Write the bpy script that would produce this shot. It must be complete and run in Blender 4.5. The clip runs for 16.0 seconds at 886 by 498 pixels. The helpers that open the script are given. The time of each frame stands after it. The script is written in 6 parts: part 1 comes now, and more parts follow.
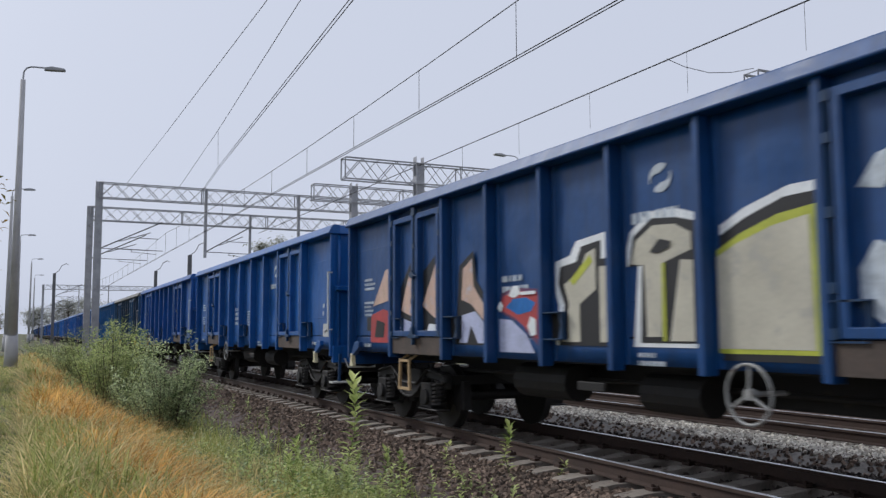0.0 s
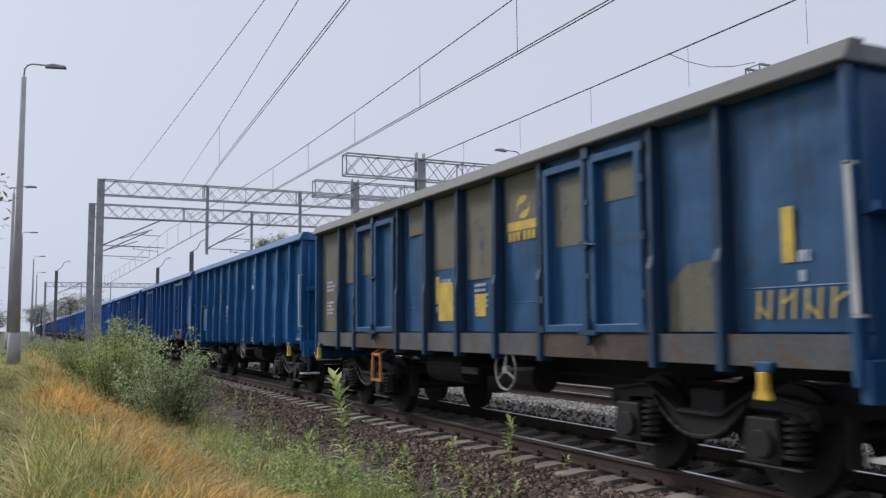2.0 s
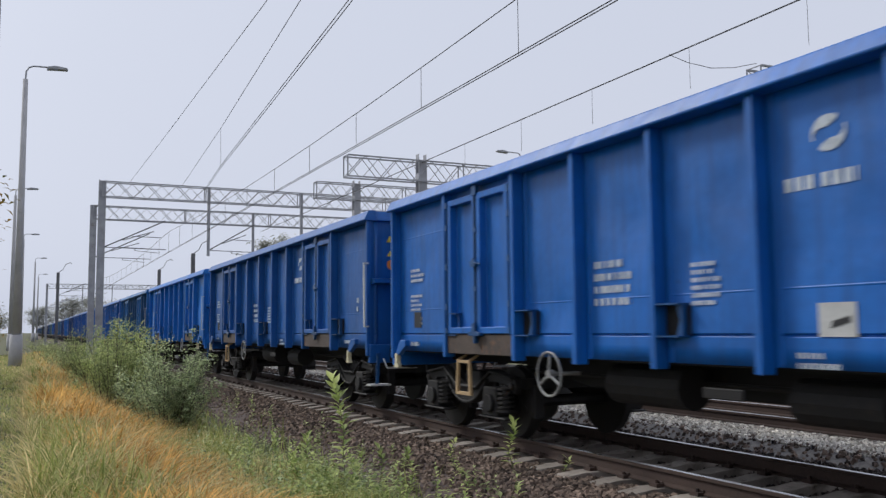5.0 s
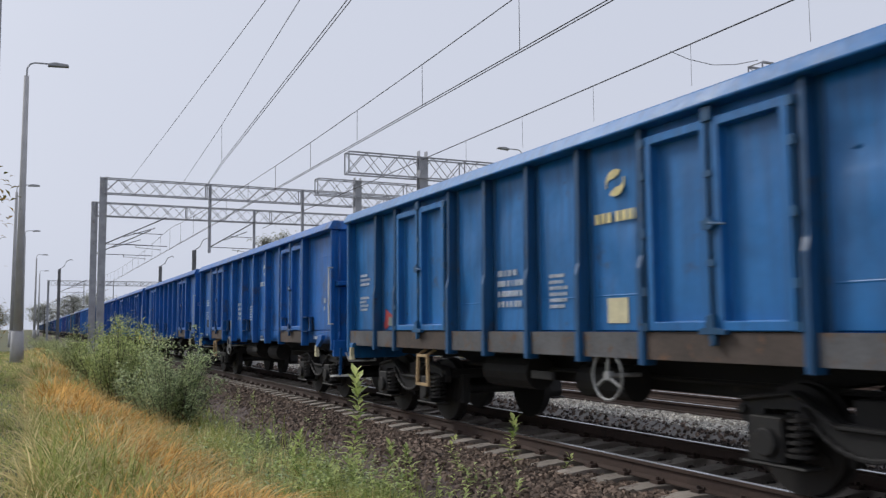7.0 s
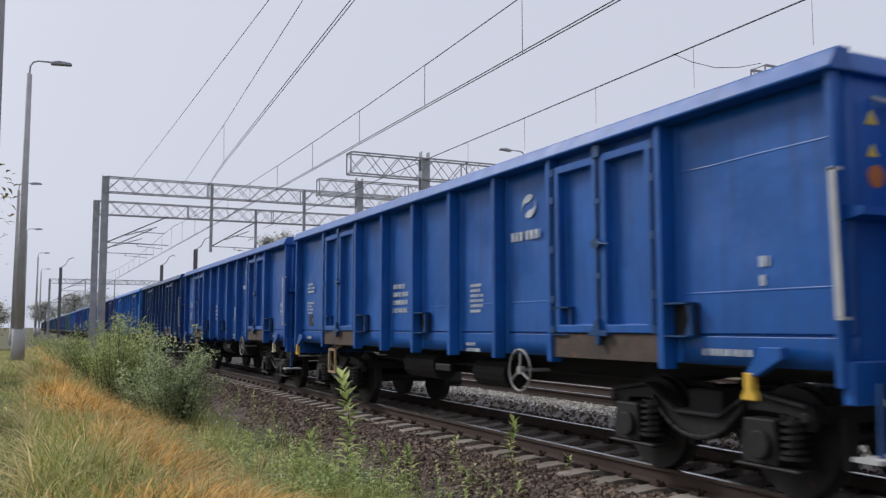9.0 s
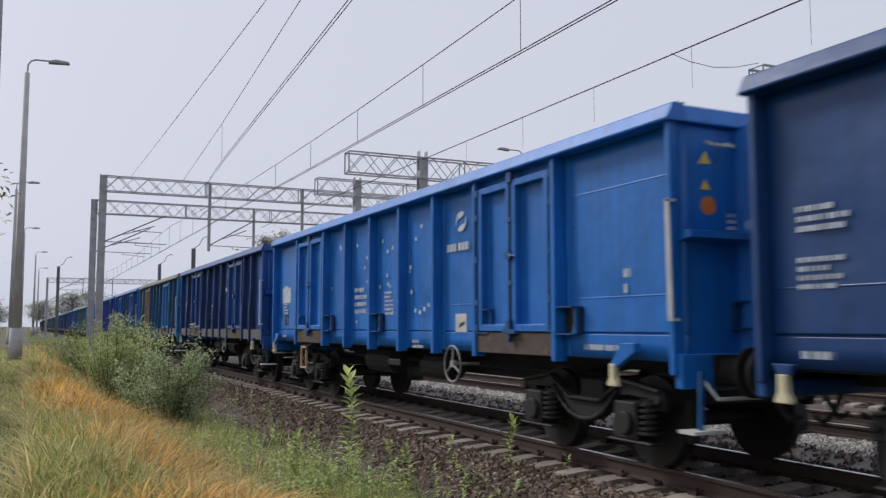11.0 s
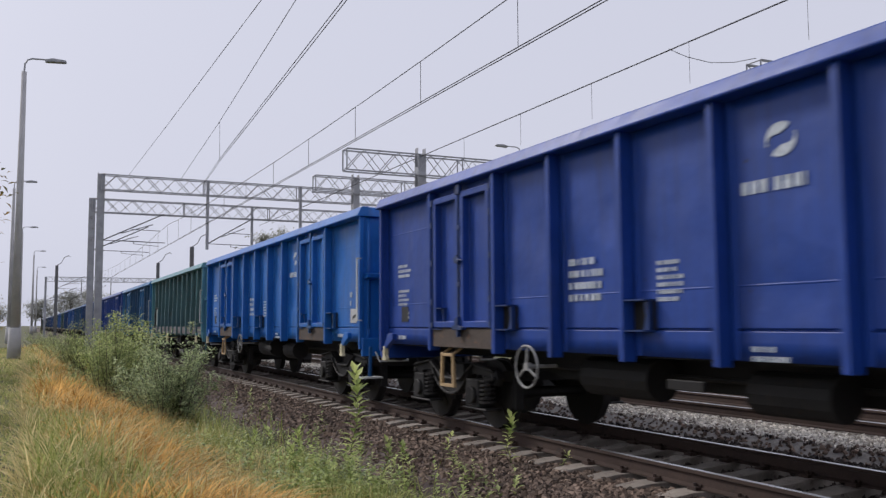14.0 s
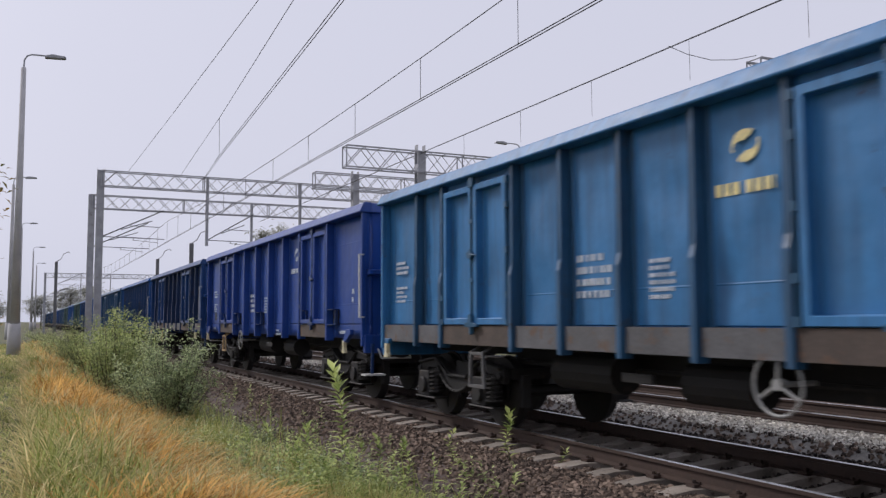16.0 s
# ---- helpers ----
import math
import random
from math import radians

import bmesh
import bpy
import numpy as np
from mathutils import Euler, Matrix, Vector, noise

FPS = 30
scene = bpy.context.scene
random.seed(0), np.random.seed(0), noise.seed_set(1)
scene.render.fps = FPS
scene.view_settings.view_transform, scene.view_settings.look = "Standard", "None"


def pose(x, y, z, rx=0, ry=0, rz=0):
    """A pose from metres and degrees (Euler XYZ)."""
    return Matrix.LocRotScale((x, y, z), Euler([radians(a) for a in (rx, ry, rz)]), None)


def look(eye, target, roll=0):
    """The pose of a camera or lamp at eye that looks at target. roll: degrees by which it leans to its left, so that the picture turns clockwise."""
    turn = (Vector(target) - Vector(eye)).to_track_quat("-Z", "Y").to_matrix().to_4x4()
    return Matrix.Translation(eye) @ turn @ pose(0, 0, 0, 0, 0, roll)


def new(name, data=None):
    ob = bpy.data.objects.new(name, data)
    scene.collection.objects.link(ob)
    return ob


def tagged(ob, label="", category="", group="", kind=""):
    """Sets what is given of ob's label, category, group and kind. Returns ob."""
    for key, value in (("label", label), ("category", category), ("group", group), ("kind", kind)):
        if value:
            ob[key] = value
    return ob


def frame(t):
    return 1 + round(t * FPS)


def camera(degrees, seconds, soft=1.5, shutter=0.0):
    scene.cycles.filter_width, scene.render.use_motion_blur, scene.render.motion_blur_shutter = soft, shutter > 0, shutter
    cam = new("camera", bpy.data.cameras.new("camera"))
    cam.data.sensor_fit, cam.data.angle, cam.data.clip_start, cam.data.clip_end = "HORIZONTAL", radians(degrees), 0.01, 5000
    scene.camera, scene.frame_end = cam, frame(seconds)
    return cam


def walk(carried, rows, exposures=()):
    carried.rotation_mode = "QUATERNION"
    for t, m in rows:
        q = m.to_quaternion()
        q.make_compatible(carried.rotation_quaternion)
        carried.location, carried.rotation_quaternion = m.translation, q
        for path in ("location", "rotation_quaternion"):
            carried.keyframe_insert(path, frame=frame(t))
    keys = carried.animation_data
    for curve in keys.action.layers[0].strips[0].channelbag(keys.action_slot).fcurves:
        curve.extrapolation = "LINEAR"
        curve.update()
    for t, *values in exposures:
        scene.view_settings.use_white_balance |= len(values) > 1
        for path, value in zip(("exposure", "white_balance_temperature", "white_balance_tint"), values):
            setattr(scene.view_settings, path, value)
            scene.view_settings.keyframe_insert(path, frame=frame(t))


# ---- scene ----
EYE = (0.0, 0.0, 1.452)
cam = camera(54.10, 16.0, soft=1.35, shutter=0.1)


def aim(yaw, pitch, roll):
    """The camera's pose: degrees to the right of the track's line, upwards, and leaning."""
    a, b = radians(yaw), radians(pitch)
    way = Vector((math.sin(a) * math.cos(b), math.cos(a) * math.cos(b), math.sin(b)))
    return look(EYE, Vector(EYE) + way, roll)


walk(cam, [
    (0.0, aim(25.800, 5.477, -0.204)),
    (0.5, aim(25.798, 5.349, -0.249)),
    (1.0, aim(25.714, 5.302, -0.340)),
    (1.5, aim(25.661, 5.191, -0.455)),
    (2.0, aim(25.691, 5.190, -0.440)),
    (2.5, aim(25.643, 5.177, -0.475)),
    (3.0, aim(25.592, 5.134, -0.460)),
    (3.5, aim(25.696, 5.205, -0.432)),
    (4.0, aim(25.664, 5.300, -0.478)),
    (6.5, aim(25.546, 5.164, -0.448)),
    (7.0, aim(25.532, 5.083, -0.444)),
    (7.5, aim(25.491, 5.082, -0.308)),
    (8.0, aim(25.395, 5.046, -0.251)),
    (8.5, aim(25.357, 5.108, -0.161)),
    (9.0, aim(25.444, 5.144, -0.036)),
    (11.5, aim(25.620, 5.059, -0.047)),
    (12.0, aim(25.588, 4.973, -0.173)),
    (12.5, aim(25.559, 4.947, -0.207)),
    (13.0, aim(25.646, 4.977, -0.268)),
    (13.5, aim(25.653, 4.968, -0.333)),
    (14.0, aim(25.670, 4.895, -0.322)),
    (14.5, aim(25.639, 4.859, -0.311)),
    (15.0, aim(25.596, 4.816, -0.295)),
    (15.5, aim(25.692, 4.784, -0.259)),
    (16.0, aim(25.696, 4.693, -0.215)),
], exposures=[(0.0, -0.12, 6250, 10), (3.0, -0.1, 6250, 10), (4.0, -0.05, 6300, 10), (6.5, -0.1, 6400, 10), (9.0, -0.1, 6450, 11), (12.0, -0.1, 6500, 12), (16.0, -0.08, 6500, 16)])

# ---- world and light: overcast morning ----
world = bpy.data.worlds.new("overcast")
scene.world = world
world.use_nodes = True
wn = world.node_tree.nodes
wl = world.node_tree.links
sky = wn.new("ShaderNodeTexSky")
sky.sky_type = "NISHITA"
sky.sun_disc = False
sky.sun_elevation = radians(38)
sky.sun_rotation = radians(-34)
sky.air_density, sky.dust_density, sky.ozone_density = 1.0, 6.0, 1.0
hsv = wn.new("ShaderNodeHueSaturation")
hsv.inputs["Saturation"].default_value = 0.12
cloud = wn.new("ShaderNodeMix")
cloud.data_type = "RGBA"
cloud.inputs["Factor"].default_value = 0.88
cloud.inputs[7].default_value = (6.6, 6.98, 8.15, 1)
wl.new(sky.outputs[0], hsv.inputs["Color"])
wl.new(hsv.outputs[0], cloud.inputs[6])
wl.new(cloud.outputs[2], wn["Background"].inputs["Color"])
wn["Background"].inputs["Strength"].default_value = 0.105
sun_data = bpy.data.lights.new("sun", "SUN")
sun_data.energy, sun_data.angle, sun_data.color = 2.1, radians(12), (1.0, 0.97, 0.92)
sun = new("sun", sun_data)
sun.matrix_world = look((-30, 45, 44), (0, 0, 0))
scene.view_settings.exposure = 0.0


# ---- materials ----
MATS = {}


def rgb(c):
    return (*c, 1.0)


def mat(name, color, rough=0.6, metal=0.0, vary=0.25, size=1.0, stain=None, amount=0.0, bump=0.0, fine=30.0, tone=0.0, spec=0.5):
    """A surface with grain at two sizes (metres), stains of a second colour, and relief. tone: difference from piece to piece."""
    if name in MATS:
        return MATS[name]
    m = bpy.data.materials.new(name)
    m.use_nodes = True
    n, l = m.node_tree.nodes, m.node_tree.links
    b = n["Principled BSDF"]
    b.inputs["Metallic"].default_value = metal
    b.inputs["Specular IOR Level"].default_value = spec
    co = n.new("ShaderNodeTexCoord")
    info = n.new("ShaderNodeObjectInfo")
    shift = n.new("ShaderNodeVectorMath")
    shift.operation = "MULTIPLY_ADD"
    l.new(info.outputs["Random"], shift.inputs[0])
    shift.inputs[1].default_value = (37.0, 91.0, 53.0)
    l.new(co.outputs["Object"], shift.inputs[2])
    big, small = n.new("ShaderNodeTexNoise"), n.new("ShaderNodeTexNoise")
    for t, s, d in ((big, 1.0 / size, 6.0), (small, fine, 3.0)):
        t.inputs["Scale"].default_value, t.inputs["Detail"].default_value = s, d
        l.new(shift.outputs[0], t.inputs["Vector"])
    add = n.new("ShaderNodeMath")
    add.operation = "MULTIPLY_ADD"
    l.new(small.outputs["Fac"], add.inputs[0])
    add.inputs[1].default_value = 0.5
    l.new(big.outputs["Fac"], add.inputs[2])
    rng = n.new("ShaderNodeMapRange")
    l.new(add.outputs[0], rng.inputs["Value"])
    rng.inputs["From Min"].default_value, rng.inputs["From Max"].default_value = 0.45, 1.05
    rng.inputs["To Min"].default_value, rng.inputs["To Max"].default_value = 1 - vary, 1 + vary
    val = rng.outputs[0]
    if tone:
        tr = n.new("ShaderNodeMapRange")
        l.new(info.outputs["Random"], tr.inputs["Value"])
        tr.inputs["To Min"].default_value, tr.inputs["To Max"].default_value = 1 - tone, 1 + tone
        mu = n.new("ShaderNodeMath")
        mu.operation = "MULTIPLY"
        l.new(val, mu.inputs[0])
        l.new(tr.outputs[0], mu.inputs[1])
        val = mu.outputs[0]
    hs = n.new("ShaderNodeHueSaturation")
    hs.inputs["Color"].default_value = rgb(color)
    l.new(val, hs.inputs["Value"])
    out = hs.outputs[0]
    if stain:
        st = n.new("ShaderNodeTexNoise")
        st.inputs["Scale"].default_value, st.inputs["Detail"].default_value = 1.7 / size, 9.0
        st.inputs["Roughness"].default_value = 0.68
        l.new(shift.outputs[0], st.inputs["Vector"])
        ramp = n.new("ShaderNodeMapRange")
        l.new(st.outputs["Fac"], ramp.inputs["Value"])
        edge = 0.72 - 0.32 * amount
        ramp.inputs["From Min"].default_value, ramp.inputs["From Max"].default_value = edge, edge + 0.09
        mix = n.new("ShaderNodeMix")
        mix.data_type = "RGBA"
        l.new(ramp.outputs[0], mix.inputs["Factor"])
        l.new(out, mix.inputs[6])
        mix.inputs[7].default_value = rgb(stain)
        out = mix.outputs[2]
    l.new(out, b.inputs["Base Color"])
    rr = n.new("ShaderNodeMapRange")
    l.new(big.outputs["Fac"], rr.inputs["Value"])
    rr.inputs["To Min"].default_value, rr.inputs["To Max"].default_value = max(rough - 0.15, 0.05), min(rough + 0.15, 1)
    l.new(rr.outputs[0], b.inputs["Roughness"])
    if bump:
        bp = n.new("ShaderNodeBump")
        bp.inputs["Strength"].default_value, bp.inputs["Distance"].default_value = 0.6, bump
        l.new(add.outputs[0], bp.inputs["Height"])
        l.new(bp.outputs[0], b.inputs["Normal"])
    MATS[name] = m
    return m


RUST = (0.10, 0.045, 0.022)
# STEEL_DARK is grimy steel, and also the painted shade in the lashing pockets.
STEEL_DARK = mat("bogie_grime_and_pocket_shade", (0.012, 0.011, 0.0105), 0.75, 0.1, 0.45, 0.3, (0.034, 0.025, 0.019), 0.4, 0.004)
BOGIE = mat("bogie_cast", (0.013, 0.012, 0.0115), 0.7, 0.1, 0.55, 0.2, (0.04, 0.029, 0.023), 0.42, 0.006)
STEEL_WHEEL = mat("wheel_steel", (0.018, 0.016, 0.015), 0.65, 0.2, 0.4, 0.2, (0.05, 0.028, 0.018), 0.3, 0.002)
RAIL_SIDE = mat("rail_rust", (0.055, 0.034, 0.026), 0.8, 0.1, 0.3, 0.4, (0.03, 0.022, 0.019), 0.4, 0.003)
RAIL_TOP = mat("rail_polished", (0.42, 0.42, 0.43), 0.3, 0.9, 0.1, 0.5)
CONCRETE = mat("sleeper_concrete", (0.27, 0.235, 0.2), 0.9, 0, 0.3, 0.25, (0.12, 0.09, 0.075), 0.5, 0.004, tone=0.2)
POLE_CONCRETE = mat("pole_concrete", (0.43, 0.42, 0.42), 0.85, 0, 0.2, 0.8, (0.36, 0.35, 0.34), 0.4, 0.004)
GALV = mat("galvanised_steel", (0.34, 0.345, 0.365), 0.6, 0.1, 0.3, 0.5, (0.22, 0.2, 0.19), 0.35, 0.001)
GALV_DARK = mat("weathered_steel", (0.13, 0.13, 0.135), 0.6, 0.1, 0.3, 0.5, RUST, 0.2)
WIRE = mat("wire_copper", (0.018, 0.017, 0.018), 0.55, 0.5, 0.2, 0.5)
GREY_PAINT = mat("handrail_grey", (0.5, 0.5, 0.48), 0.55, 0, 0.2, 0.3, RUST, 0.2)
WHEEL_GREY = mat("brake_wheel_grey", (0.27, 0.27, 0.26), 0.6, 0, 0.25, 0.2, RUST, 0.3)
YELLOW = mat("hook_yellow", (0.75, 0.47, 0.06), 0.55, 0, 0.2, 0.2, RUST, 0.2)
CREAM = mat("hook_cream", (0.62, 0.56, 0.36), 0.6, 0, 0.2, 0.2, RUST, 0.2)
WHITE = mat("stencil_white", (0.5, 0.55, 0.6), 0.6, 0, 0.3, 0.12, (0.15, 0.22, 0.34), 0.4)
STEP_TAN = mat("step_frame_tan", (0.42, 0.29, 0.15), 0.7, 0, 0.3, 0.2, RUST, 0.3)
STEP_ORANGE = mat("step_frame_orange", (0.5, 0.2, 0.05), 0.7, 0, 0.3, 0.2, RUST, 0.35)
STEP_GREY = mat("step_frame_grey", (0.1, 0.1, 0.1), 0.7, 0, 0.3, 0.2, RUST, 0.35)
SILL = mat("sill_rust", (0.075, 0.056, 0.046), 0.75, 0.05, 0.45, 0.35, (0.15, 0.08, 0.045), 0.45, 0.004)
STRAKE = mat("strake_worn", (0.1, 0.1, 0.105), 0.75, 0, 0.45, 0.4, (0.12, 0.075, 0.05), 0.6, 0.006)


def paint(color, rust=0.1, key=""):
    """Wagon paint: faded and scratched, with grime running down it."""
    name = "wagon_paint_%s_%02d_%02d_%02d" % (key, color[0] * 99, color[1] * 99, color[2] * 99)
    if name in MATS:
        return MATS[name]
    r, g, b = color[0] * 0.5, color[1] * 1.3, color[2] * 1.32
    m = mat(name, (r, g, b), 0.42, 0, 0.2, 0.9, (r * 0.5 + 0.035, g * 0.45 + 0.025, b * 0.4 + 0.02), rust, 0.004, 9.0, 0.05, 0.45)
    n, l = m.node_tree.nodes, m.node_tree.links
    bs = n["Principled BSDF"]
    co, mp, t, rg, mix = n.new("ShaderNodeTexCoord"), n.new("ShaderNodeMapping"), n.new("ShaderNodeTexNoise"), n.new("ShaderNodeMapRange"), n.new("ShaderNodeMix")
    info, va = n.new("ShaderNodeObjectInfo"), n.new("ShaderNodeVectorMath")
    l.new(co.outputs["Object"], va.inputs[0])
    l.new(info.outputs["Random"], va.inputs[1])
    mp.inputs["Scale"].default_value = (5.0, 5.0, 0.35)
    t.inputs["Scale"].default_value, t.inputs["Detail"].default_value = 2.2, 7.0
    l.new(va.outputs[0], mp.inputs["Vector"])
    l.new(mp.outputs[0], t.inputs["Vector"])
    l.new(t.outputs["Fac"], rg.inputs["Value"])
    rg.inputs["From Min"].default_value, rg.inputs["From Max"].default_value = 0.45, 0.8
    rg.inputs["To Max"].default_value = 0.6 + rust
    mix.data_type = "RGBA"
    l.new(rg.outputs[0], mix.inputs["Factor"])
    old = bs.inputs["Base Color"].links[0].from_socket
    l.new(old, mix.inputs[6])
    mix.inputs[7].default_value = rgb((r * 0.5 + 0.008, g * 0.5 + 0.008, b * 0.5 + 0.008))
    chip, cr, cm = n.new("ShaderNodeTexNoise"), n.new("ShaderNodeMapRange"), n.new("ShaderNodeMix")
    chip.inputs["Scale"].default_value, chip.inputs["Detail"].default_value, chip.inputs["Roughness"].default_value = 3.2, 10.0, 0.75
    l.new(va.outputs[0], chip.inputs["Vector"])
    l.new(chip.outputs["Fac"], cr.inputs["Value"])
    edge = 0.675 - 0.12 * rust
    cr.inputs["From Min"].default_value, cr.inputs["From Max"].default_value, cr.inputs["To Max"].default_value = edge, edge + 0.03, 0.8
    cm.data_type = "RGBA"
    l.new(cr.outputs[0], cm.inputs["Factor"])
    l.new(mix.outputs[2], cm.inputs[6])
    cm.inputs[7].default_value = rgb((0.035, 0.024, 0.022))
    l.new(cm.outputs[2], bs.inputs["Base Color"])
    # dents: shallow bumps a hand or two across, over the fine grain
    dent, db = n.new("ShaderNodeTexNoise"), n.new("ShaderNodeBump")
    dent.inputs["Scale"].default_value, dent.inputs["Detail"].default_value = 2.6, 2.5
    l.new(va.outputs[0], dent.inputs["Vector"])
    l.new(dent.outputs["Fac"], db.inputs["Height"])
    db.inputs["Strength"].default_value, db.inputs["Distance"].default_value = 0.7, 0.022
    l.new(bs.inputs["Normal"].links[0].from_socket, db.inputs["Normal"])
    l.new(db.outputs[0], bs.inputs["Normal"])
    return m


# ---- mesh helpers ----
def box(bm, x0, x1, y0, y1, z0, z1, m=None):
    v = [bm.verts.new(q if m is None else m @ Vector(q)) for q in
         ((x0, y0, z0), (x1, y0, z0), (x1, y1, z0), (x0, y1, z0), (x0, y0, z1), (x1, y0, z1), (x1, y1, z1), (x0, y1, z1))]
    for f in ((3, 2, 1, 0), (4, 5, 6, 7), (0, 1, 5, 4), (1, 2, 6, 5), (2, 3, 7, 6), (3, 0, 4, 7)):
        bm.faces.new([v[i] for i in f])
    return v


def bar(bm, a, b, r, sides=6, r2=None):
    """A round bar from a to b."""
    a, b = Vector(a), Vector(b)
    q = (b - a).to_track_quat("Z", "Y")
    r2 = r if r2 is None else r2
    rings = []
    for p, rad in ((a, r), (b, r2)):
        rings.append([bm.verts.new(p + q @ Vector((rad * math.cos(k * math.tau / sides), rad * math.sin(k * math.tau / sides), 0))) for k in range(sides)])
    for k in range(sides):
        j = (k + 1) % sides
        bm.faces.new((rings[0][k], rings[0][j], rings[1][j], rings[1][k]))
    bm.faces.new(rings[0][::-1])
    bm.faces.new(rings[1])


def disc(bm, c, axis, r, w, sides=24):
    c, axis = Vector(c), Vector(axis).normalized()
    bar(bm, c - axis * w / 2, c + axis * w / 2, r, sides)


def prism(bm, pts, axis, d0, d1):
    """A flat outline pushed along an axis: 'x' (points are y, z), 'y' (x, z) or 'z' (x, y)."""
    put = {"x": lambda p, d: (d, p[0], p[1]), "y": lambda p, d: (p[0], d, p[1]), "z": lambda p, d: (p[0], p[1], d)}[axis]
    a = [bm.verts.new(put(p, d0)) for p in pts]
    b = [bm.verts.new(put(p, d1)) for p in pts]
    k = len(pts)
    for i in range(k):
        bm.faces.new((a[i], a[(i + 1) % k], b[(i + 1) % k], b[i]))
    bm.faces.new(a[::-1])
    bm.faces.new(b)


def tube(bm, pts, r, sides=6):
    """One bent round bar along the points."""
    pts = [Vector(p) for p in pts]
    rings = []
    for i, p in enumerate(pts):
        way = (pts[min(i + 1, len(pts) - 1)] - pts[max(i - 1, 0)]).normalized()
        q = way.to_track_quat("Z", "Y") if abs(way.x) < 0.9 or abs(way.z) > 0.3 else way.to_track_quat("Z", "X")
        rings.append([bm.verts.new(p + q @ Vector((r * math.cos(k * math.tau / sides), r * math.sin(k * math.tau / sides), 0))) for k in range(sides)])
    for a, b in zip(rings, rings[1:]):
        best = min(range(sides), key=lambda d: sum((a[k].co - b[(k + d) % sides].co).length for k in range(sides)))
        for k in range(sides):
            j = (k + 1) % sides
            bm.faces.new((a[k], a[j], b[(j + best) % sides], b[(k + best) % sides]))
    bm.faces.new(rings[0][::-1])
    bm.faces.new(rings[-1])


MESHES = {}


def finish(bm, name, bevel=0.0, smooth=False):
    if bevel:
        bmesh.ops.bevel(bm, geom=bm.edges[:], offset=bevel, segments=1, affect="EDGES", clamp_overlap=True)
    bmesh.ops.recalc_face_normals(bm, faces=bm.faces)
    me = bpy.data.meshes.new(name)
    bm.to_mesh(me)
    bm.free()
    if smooth:
        for p in me.polygons:
            p.use_smooth = True
    return me


def shared(key, name, make, bevel=0.0, smooth=False):
    """The mesh of that key, made once."""
    if key not in MESHES:
        bm = bmesh.new()
        make(bm)
        me = finish(bm, name, bevel, smooth)
        me.materials.append(None)
        MESHES[key] = me
    return MESHES[key]


def put(name, me, material, parent=None, m=None, label=""):
    """A mesh object with a material of its own on a shared mesh."""
    ob = new(name, me)
    if not me.materials:
        me.materials.append(None)
    ob.material_slots[0].link = "OBJECT"
    ob.material_slots[0].material = material
    if parent:
        ob.parent = parent
    if m is not None:
        ob.matrix_basis = m
    if label:
        tagged(ob, label)
    return ob


def part(name, bm, material, parent, label="", bevel=0.0, smooth=False):
    return put(name, finish(bm, name, bevel, smooth), material, parent, None, label)


# ---- plan ----
AXIS_1 = 6.77            # the train's track
AXIS_2, AXIS_3 = AXIS_1 + 5.0, AXIS_1 + 10.3
GANTRY_Y = 48.8
SLEEPER_Y = 17.73


def ground_z(x, y):
    """The lie of the land: raised verge, shallow ditch, track bed."""
    a = AXIS_1 - 3.2
    if x < 0.4:
        z = 0.06 - 0.02 * min(x, 0) * 0
    elif x < 2.6:
        k = (x - 0.4) / 2.2
        z = 0.06 - 0.62 * (k * k * (3 - 2 * k))
    elif x < a:
        z = -0.56
    elif x < AXIS_3 + 8:
        z = -0.56 + 0.06 * min((x - a) / 1.0, 1)
    else:
        z = -0.5
    return z + 0.05 * noise.noise((x * 0.7, y * 0.7, 0)) * (1 if x < a else 0.2)


GROUND = mat("meadow_soil", (0.075, 0.085, 0.03), 0.95, 0, 0.4, 0.6, (0.16, 0.1, 0.04), 0.6, 0.02)


def build_ground():
    xs = [-3000, -800, -200, -60, -25, -12, -6, -4, -3] + [-2.5 + 0.25 * i for i in range(40)] + [8, 9, 12, 16, 22, 35, 80, 300, 1000, 3000]
    ys = [-600, -150, -40, -12] + [-6 + 0.5 * i for i in range(100)] + [46, 50, 56, 64, 75, 90, 120, 170, 260, 500, 1200, 4000]
    bm = bmesh.new()
    g = [[bm.verts.new((x, y, ground_z(x, y))) for x in xs] for y in ys]
    for j in range(len(ys) - 1):
        for i in range(len(xs) - 1):
            bm.faces.new((g[j][i], g[j][i + 1], g[j + 1][i + 1], g[j + 1][i]))
    ob = part("ground", bm, GROUND, None, "grassy verge and dark soil beside the railway", 0, True)
    tagged(ob, "", "ground", "", "structure")


build_ground()

# ---- tracks ----
BALLAST = mat("ballast_brown", (0.085, 0.06, 0.052), 0.95, 0, 0.45, 0.12, (0.14, 0.1, 0.085), 0.5, 0.03, 22.0)
BALLAST_PALE = mat("ballast_pale", (0.22, 0.2, 0.175), 0.95, 0, 0.4, 0.12, (0.14, 0.115, 0.1), 0.5, 0.03, 22.0)


